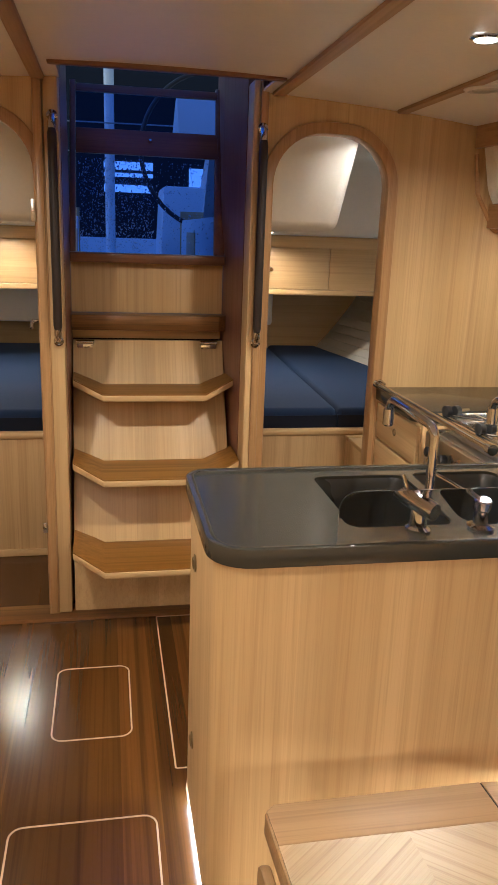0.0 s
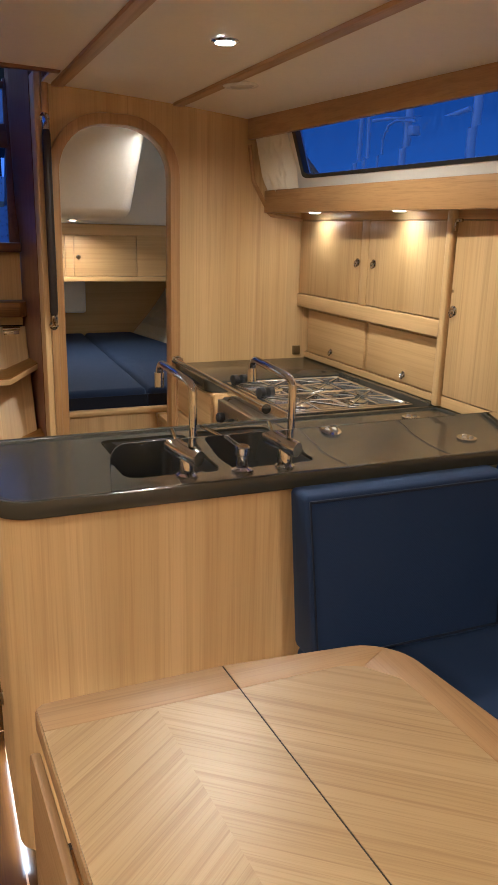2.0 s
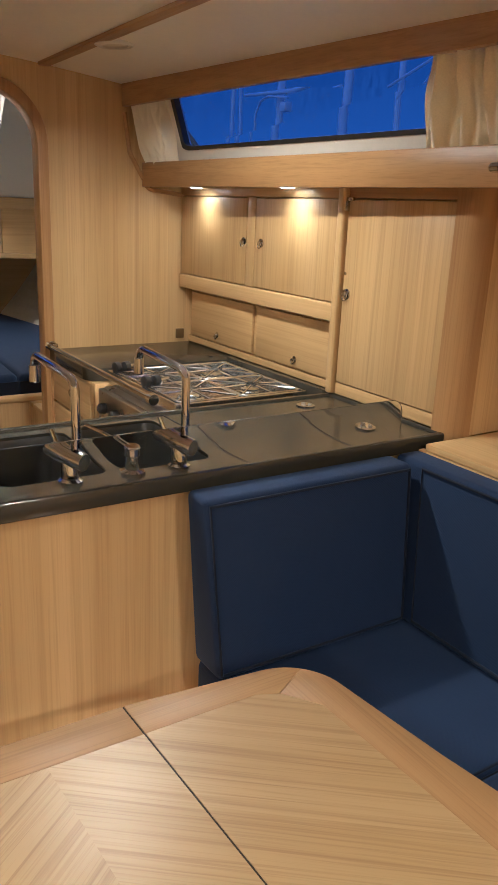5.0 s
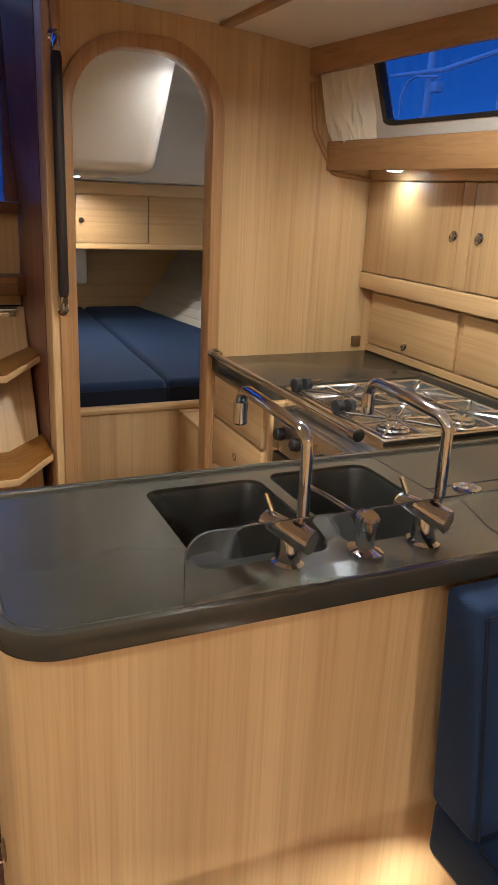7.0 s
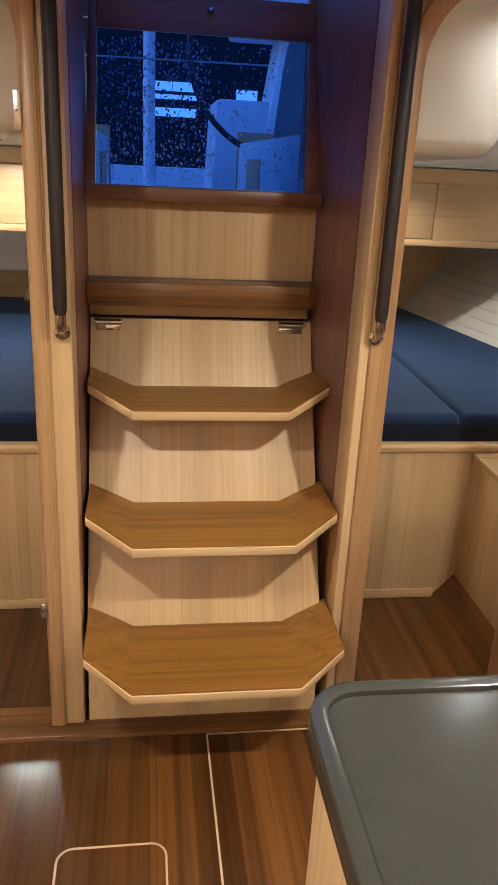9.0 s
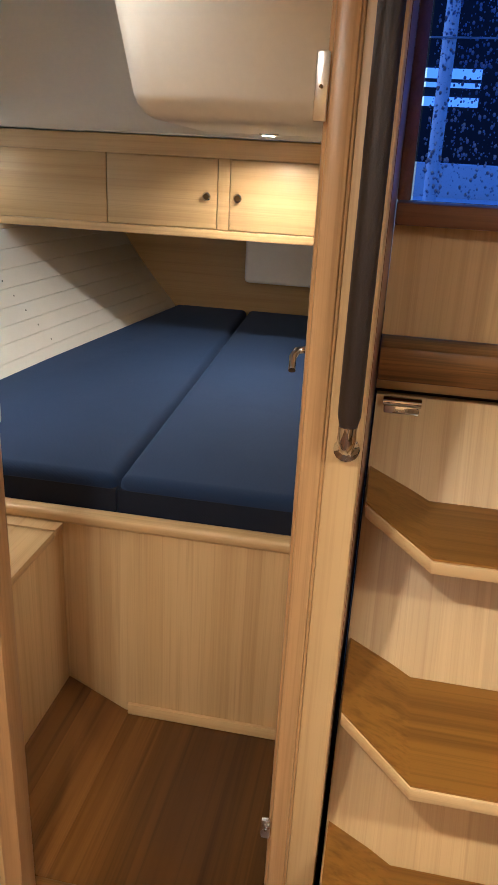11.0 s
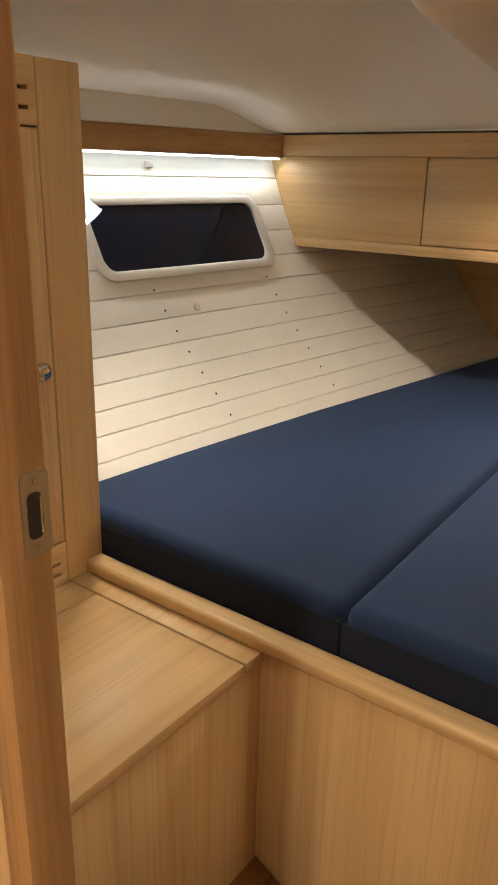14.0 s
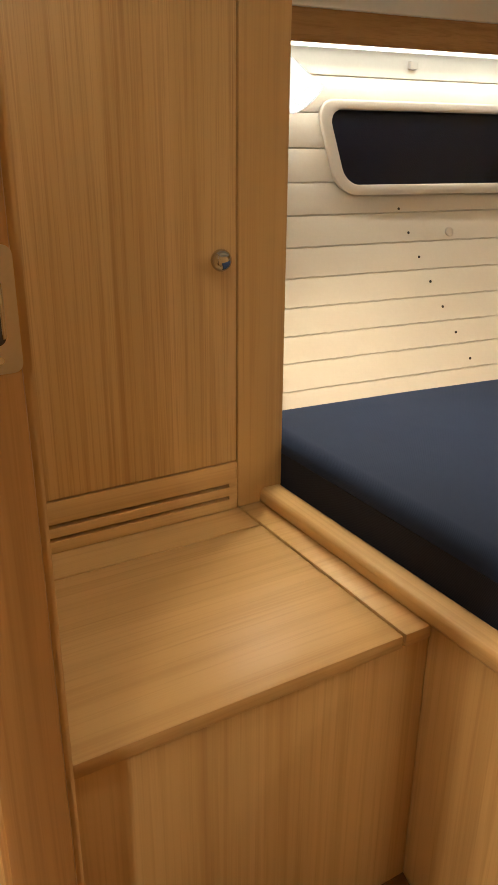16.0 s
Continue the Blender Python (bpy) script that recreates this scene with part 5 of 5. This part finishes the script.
        for zz, dx in ((z + 0.0006, 0.016), (z + 0.0006, 0.0022), (z + 0.0028, 0.0), (z1 - 0.0028, 0.0), (z1 - 0.0006, 0.0022), (z1 - 0.0006, 0.016)):
            rows.append([bm.verts.new((hull_x(y, zz) - dx, y, zz)) for y in ys])
        for a, b in zip(rows, rows[1:]):
            for k in range(n):
                bm.faces.new((a[k], a[k + 1], b[k + 1], b[k]))
        part("plank", M(bm), plank_white, lining)
        z = z1
    bm = bmesh.new()
    rows = [[bm.verts.new((hull_x(y, zz) - 0.016, y, zz)) for y in ys] for zz in spaced(0.5, 1.5, 16)]
    for a, b in zip(rows, rows[1:]):
        for k in range(n):
            bm.faces.new((a[k], a[k + 1], b[k + 1], b[k]))
    part("backing", M(bm), plank_white, lining)
    for yy in (1.36, 1.83):
        for k in range(8):
            zz = 0.700 + 0.054 * k
            part("screw_head", M(lathe([(0.0035, 0), (0.0035, 0.001)], (hull_x(yy - 0.006 * k, zz + 0.018) + 0.0008, yy - 0.006 * k, zz + 0.018), (1, 0, 0.3), 8)), black_plastic, lining)
    b = part("boss", M(lathe([(0.012, 0), (0.012, 0.004), (0.008, 0.006)], (hull_x(1.45, 0.986) + 0.001, 1.45, 0.986), (1, 0, 0.3), 14)), white_plastic, lining)
    # hull window
    win = thing("window_2" if not right else "window_3", "small hull window in a rounded white frame with dark glass", "window", (X(-1.72), 1.44, 1.09), kind="structure")

    def warp(bm):
        for v in bm.verts:
            v.co.x += hull_x(v.co.y, v.co.z)
        return M(bm)
    out_line = rounded(1.158, 1.862, 1.074, 1.290, 0.050, 8)
    in_line = rounded(1.188, 1.832, 1.098, 1.266, 0.036, 8)
    part("window_frame", warp(ring(out_line, in_line, "x", 0.002, 0.016, 0.005)), white_plastic, win)
    part("pane", warp(prism(in_line, "x", 0.0025, 0.005)), dark_glass, win, "dark tinted glass")
    # light pelmet
    pel = thing("light_pelmet", "oak pelmet with a lit strip over the hull window", "pelmet", (X(-1.75), 1.4, 1.41))
    bm = bmesh.new()
    cols = []
    for k in range(13):
        y = 0.74 + (1.998 - 0.74) * k / 12
        xo = hull_x(y, 1.41)
        cols.append([bm.verts.new(p) for p in ((xo + 0.028, y, 1.408), (xo + 0.048, y, 1.408), (xo + 0.048, y, 1.478), (xo + 0.028, y, 1.478))])
    for a, b in zip(cols, cols[1:]):
        for k in range(4):
            bm.faces.new((a[k], a[(k + 1) % 4], b[(k + 1) % 4], b[k]))
    bm.faces.new(cols[0])
    bm.faces.new(cols[-1])
    part("board", M(bm), trim_y, pel)
    bm = bmesh.new()
    cols = []
    for k in range(13):
        y = 0.76 + (1.985 - 0.76) * k / 12
        xo = hull_x(y, 1.41)
        cols.append([bm.verts.new(p) for p in ((xo + 0.030, y, 1.4015), (xo + 0.047, y, 1.4015), (xo + 0.047, y, 1.4075), (xo + 0.030, y, 1.4075))])
    for a, b in zip(cols, cols[1:]):
        for k in range(4):
            bm.faces.new((a[k], a[(k + 1) % 4], b[(k + 1) % 4], b[k]))
    part("led_strip", M(bm), strip_glow, pel, "lit LED strip")
    part("clip", M(box(hull_x(1.455, 1.375) - 0.002, hull_x(1.455, 1.375) + 0.016, 1.445, 1.468, 1.366, 1.386, 0.004)), white_plastic, pel)
    part("white_fascia", M(hull8([(-1.915, 0.735, 1.479), (-1.80, 2.0, 1.479), (-2.0, 2.0, 1.479), (-2.0, 0.735, 1.479),
                                  (-1.885, 0.735, 1.58), (-1.77, 2.0, 1.58), (-2.0, 2.0, 1.58), (-2.0, 0.735, 1.58)], 0.004)), gelcoat, pel)
    strip_lamp("cabin_strip_lamp", X(-1.862), 1.37, 1.398, 0.016, 1.22, 0.14, (0, -25 if not right else 25, -6 if not right else 6), (1.0, 0.76, 0.50))
    # overhead lockers across the berth
    over = thing("overhead_locker", "oak overhead locker across the berth with framed doors", "locker", (X(-0.9), 2.2, 1.13))
    part("carcass", B(-1.90, -0.20, 2.016, 2.45, 1.132, 1.480, 0.002), oak_x, over)
    doors = ((-1.272, -0.832), (-0.789, -0.376)) if not right else ((-1.06, -0.65), (-0.60, -0.25))
    xs = [-1.90] + [q for dd in doors for q in dd] + [-0.20]
    for a, b in zip(xs[::2], xs[1::2]):
        part("stile", B(a, b, 2.000, 2.016, 1.1585, 1.4135, 0.001), oak_x, over)
    part("top_rail", B(-1.90, -0.20, 2.000, 2.016, 1.4145, 1.480, 0.002), oak_x, over)
    part("bottom_rail", B(-1.90, -0.20, 1.994, 2.016, 1.126, 1.1575, 0.004), oak_x, over)
    for (a, b), kx in zip(doors, (-0.873, -0.755) if not right else (-0.68, -0.57)):
        dr = part("locker_door", B(a + 0.004, b - 0.004, 2.001, 2.015, 1.162, 1.410, 0.001), oak_x, over)
        part("knob", lathe([(0.006, 0), (0.006, 0.006), (0.015, 0.010), (0.016, 0.016), (0.011, 0.022)], (X(kx), 2.001, 1.278), (0, -1, 0), 20), chrome, dr, "polished round knob")
    # aft end and inner side of the cabin
    part("wall_cabin_aft", B(-2.1, -0.20, 2.885, 2.91, 0.50, 1.62, 0), oak_x, None, "oak panel at the aft end of the berth", "wall", "", "structure")
    part("wall_cabin_inner", B(-0.238, -0.222, BACK + 0.012, 2.9, -0.05, 1.545, 0), oak_zy, None, "oak panel between cabin and engine box", "wall", "", "structure")
    part("wall_cabin_corner", B(-0.238, -0.222, BACK + 0.012, 0.52, 1.546, 2.02, 0), gelcoat, None, "white panel beside the companionway", "wall", "", "structure")
    part("moulded_recess", B(-0.84, -0.24, 2.62, 2.884, 0.86, 1.131, 0.02, 3), gelcoat, None, "grey moulded box under the overhead locker", "moulding", "", "structure")
    # moulded ceiling
    bm = bmesh.new()
    grid = []
    nx, ny = 30, 26
    for j in range(ny + 1):
        y = BACK + (2.1 - BACK) * j / ny
        row = []
        for i in range(nx + 1):
            x = -2.0 + 1.76 * i / nx
            s = max(0.0, min(1.0, (x + 1.62) / 0.50))
            s = s * s * (3 - 2 * s)
            t = max(0.0, min(1.0, (2.00 - y) / 0.40))
            t = t * t * (3 - 2 * t)
            row.append(bm.verts.new((x, y, 1.485 + 0.065 * t + 0.36 * s * t)))
        grid.append(row)
    for j in range(ny):
        for i in range(nx):
            bm.faces.new((grid[j][i], grid[j][i + 1], grid[j + 1][i + 1], grid[j + 1][i]))
    tagged(part("ceiling_cabin", M(bm), gelcoat, angle=80), "white moulded deckhead of the aft cabin", "ceiling", "", "structure")
    shell = (hull8([(-0.635, 0.50, 1.502), (-0.20, 0.50, 1.502), (-0.20, 1.999, 1.502), (-0.93, 1.999, 1.502),
                                      (-0.72, 0.40, 2.02), (-0.20, 0.40, 2.02), (-0.20, 1.999, 2.02), (-1.00, 1.999, 2.02)], 0.045, 4))
    gone = [f for f in shell.faces if f.calc_center_median().z > 1.99 or f.calc_center_median().x > -0.215 or f.calc_center_median().y > 1.985]
    bmesh.ops.delete(shell, geom=gone, context="FACES")
    shell.normal_update()
    bmesh.ops.solidify(shell, geom=shell.faces[:], thickness=0.015)
    part("cockpit_moulding", M(shell), gelcoat, None, "rounded white underside of the cockpit", "moulding", "", "structure")
    # unseen deck, hull and sole, added to keep sky light out of the cabin
    part("coaming_top", M(prism([(-1.16, BACK + 0.01), (-0.69, BACK + 0.01), (-0.69, 0.42), (-1.0, 2.06), (-1.0, 2.95), (-1.16, 2.95)], "z", 2.022, 2.06)), gelcoat, None, "white cockpit coaming added to shut out sky light", "coaming", "", "structure")
    part("side_deck", M(hull8([(-2.05, BACK + 0.01, 1.575), (-1.73, BACK + 0.01, 1.585), (-1.73, 2.95, 1.585), (-2.05, 2.95, 1.575), (-2.05, BACK + 0.01, 1.60), (-1.69, BACK + 0.01, 1.61), (-1.69, 2.95, 1.61), (-2.05, 2.95, 1.60)])), gelcoat, None, "white side deck added to shut out sky light", "deck", "", "structure")
    part("coaming_side", M(hull8([(-1.19, BACK + 0.01, 1.925), (-1.15, BACK + 0.01, 1.925), (-1.15, 2.95, 1.925), (-1.19, 2.95, 1.925), (-1.17, BACK + 0.01, 2.021), (-1.13, BACK + 0.01, 2.021), (-1.13, 2.95, 2.021), (-1.17, 2.95, 2.021)])), gelcoat, None, "white outer coaming side added to shut out sky light", "coaming", "", "structure")
    part("aft_deck", B(-2.05, -0.222, 2.004, 2.95, 1.485, 1.52, 0), gelcoat, None, "white deck added over the berth's end to shut out sky light", "deck", "", "structure")
    part("hull_side", B(-2.10, -2.05, BACK, 2.95, -0.1, 1.60, 0), gelcoat, None, "unseen white hull side added to shut out sky light", "wall", "", "structure")
    part("hull_bottom", B(-2.05, -0.222, 0.735, 2.95, -0.1, -0.06, 0), gelcoat, None, "unseen hull bottom added under the berth to shut out sky light", "hull", "", "structure")
    part("transom_wall", B(-2.05, -0.222, 2.912, 2.95, -0.06, 1.484, 0), gelcoat, None, "unseen transom added behind the berth to shut out sky light", "wall", "", "structure")
    spot("cabin_spotlight", X(-0.60), 1.70, 1.503, 0.02, "small lit spotlight under the cockpit moulding", "cabin spotlights")
    disc_lamp("cabin_spot_lamp", X(-0.60), 1.70, 1.49, 0.75, 0.02, colour=(1.0, 0.66, 0.36), spread=150)
    port = thing("deck_port", "round opening port in the cabin deckhead", "port", (X(-1.33), 1.0, 1.72), kind="structure")
    part("flange", M(lathe([(0.085, 0), (0.085, 0.010), (0.062, 0.016), (0.058, 0.006)], (-1.37, 1.03, 1.775), (0.55, -0.25, -0.8), 28)), white_plastic, port)
    part("glass", M(lathe([(0.060, 0), (0.060, 0.008), (0.03, 0.009)], (-1.37, 1.03, 1.775), (0.55, -0.25, -0.8), 28)), dark_glass, port, "dark round glass")
    part("catch", M(lathe([(0.007, 0), (0.007, 0.024), (0.004, 0.028)], (-1.345, 0.965, 1.79), (0.55, -0.25, -0.8), 12)), chrome, port)
    spot("cabin_spotlight", X(-0.74), 0.33, 1.905, 0.02, "small lit spotlight in the cabin deckhead", "cabin spotlights")
    disc_lamp("cabin_door_lamp", X(-0.74), 0.33, 1.885, 0.21, 0.02, spread=150)
    hat = thing("access_panel", "white access panel on the cabin deckhead", "panel", (X(-1.15), 1.78, 1.7), kind="structure")
    part("panel", M(hull8([(-1.235, 1.905, 1.590), (-0.98, 1.905, 1.590), (-0.98, 1.93, 1.590), (-1.235, 1.93, 1.590),
                           (-1.205, 1.715, 1.845), (-0.95, 1.715, 1.845), (-0.95, 1.74, 1.860), (-1.205, 1.74, 1.860)], 0.008)), gelcoat, hat)
    # reading lamp
    lamp = thing("reading_lamp", "white cone reading lamp on the wardrobe side", "lamp", (X(-1.55), 0.745, 1.30))
    part("shade", M(lathe([(0.012, -0.05), (0.020, -0.045), (0.034, 0.03), (0.036, 0.033), (0.033, 0.032), (0.016, -0.035)], (-1.492, 0.838, 1.285), (0.55, 0.35, -0.75), 24)), shade_glow, lamp)
    part("arm", M(tube([(-1.56, 0.737, 1.33), (-1.54, 0.79, 1.345), (-1.50, 0.828, 1.330)], 0.006, 8)), chrome, lamp)
    part("base", M(lathe([(0.024, 0), (0.024, 0.008), (0.018, 0.012)], (-1.56, 0.7375, 1.33), (0, 1, 0), 18)), chrome, lamp)
    part("bulb", M(lathe([(0.004, -0.02), (0.016, -0.012), (0.020, 0.004), (0.012, 0.018)], (-1.486, 0.842, 1.274), (0.55, 0.35, -0.75), 14)), lamp_glow, lamp, "lit bulb")
    disc_lamp("reading_lamp_light", X(-1.445), 0.866, 1.238, 0.20, 0.02, (18, 28 if right else -28, 0), spread=130)
    # cabin door, open against the inner wall
    door = thing("cabin_door", "oak cabin door standing open into the cabin", "door", (X(-0.28), 0.40, 0.0))
    part("leaf", B(-0.262, -0.240, BACK + 0.020, 0.56, 0.02, 1.80, 0.003), oak_zy, door)
    hd = part("handle_rose", M(lathe([(0.022, 0), (0.022, 0.006), (0.010, 0.009)], (-0.262, 0.50, 1.115), (-1, 0, 0), 18)), chrome, door, "chrome lever handle")
    part("lever", M(tube([(-0.27, 0.50, 1.115), (-0.305, 0.50, 1.115), (-0.318, 0.495, 1.114), (-0.321, 0.46, 1.110), (-0.318, 0.435, 1.092)], 0.007, 10)), chrome, hd)
    # strike plate on the outer jamb
    if not right:
        st = thing("strike_plate", "steel strike plate let into the oak door jamb", "lock plate", (-0.736, 0.122, 1.05))
        hole = rounded(0.113, 0.127, 1.066, 1.108, 0.005, 4)
        part("plate", prism(rounded(0.108, 0.136, 1.048, 1.126, 0.006, 4), "x", -0.7375, -0.7335), brushed, st)
        # flat dark patch on the plate, painted shade of the latch hole
        part("slot", prism(hole, "x", -0.7333, -0.7327), groove_mat, st, "dark patch standing for the shaded latch hole")
        part("latch_tongue", box(-0.7335, -0.7318, 0.1245, 0.1275, 1.070, 1.104, 0.0005), chrome, st)
        for z in (1.057, 1.117):
            part("screw", lathe([(0.0028, 0), (0.0028, 0.0012)], (-0.7333, 0.122, z), (1, 0, 0), 10), chrome, st)


cabin(False)
cabin(True)
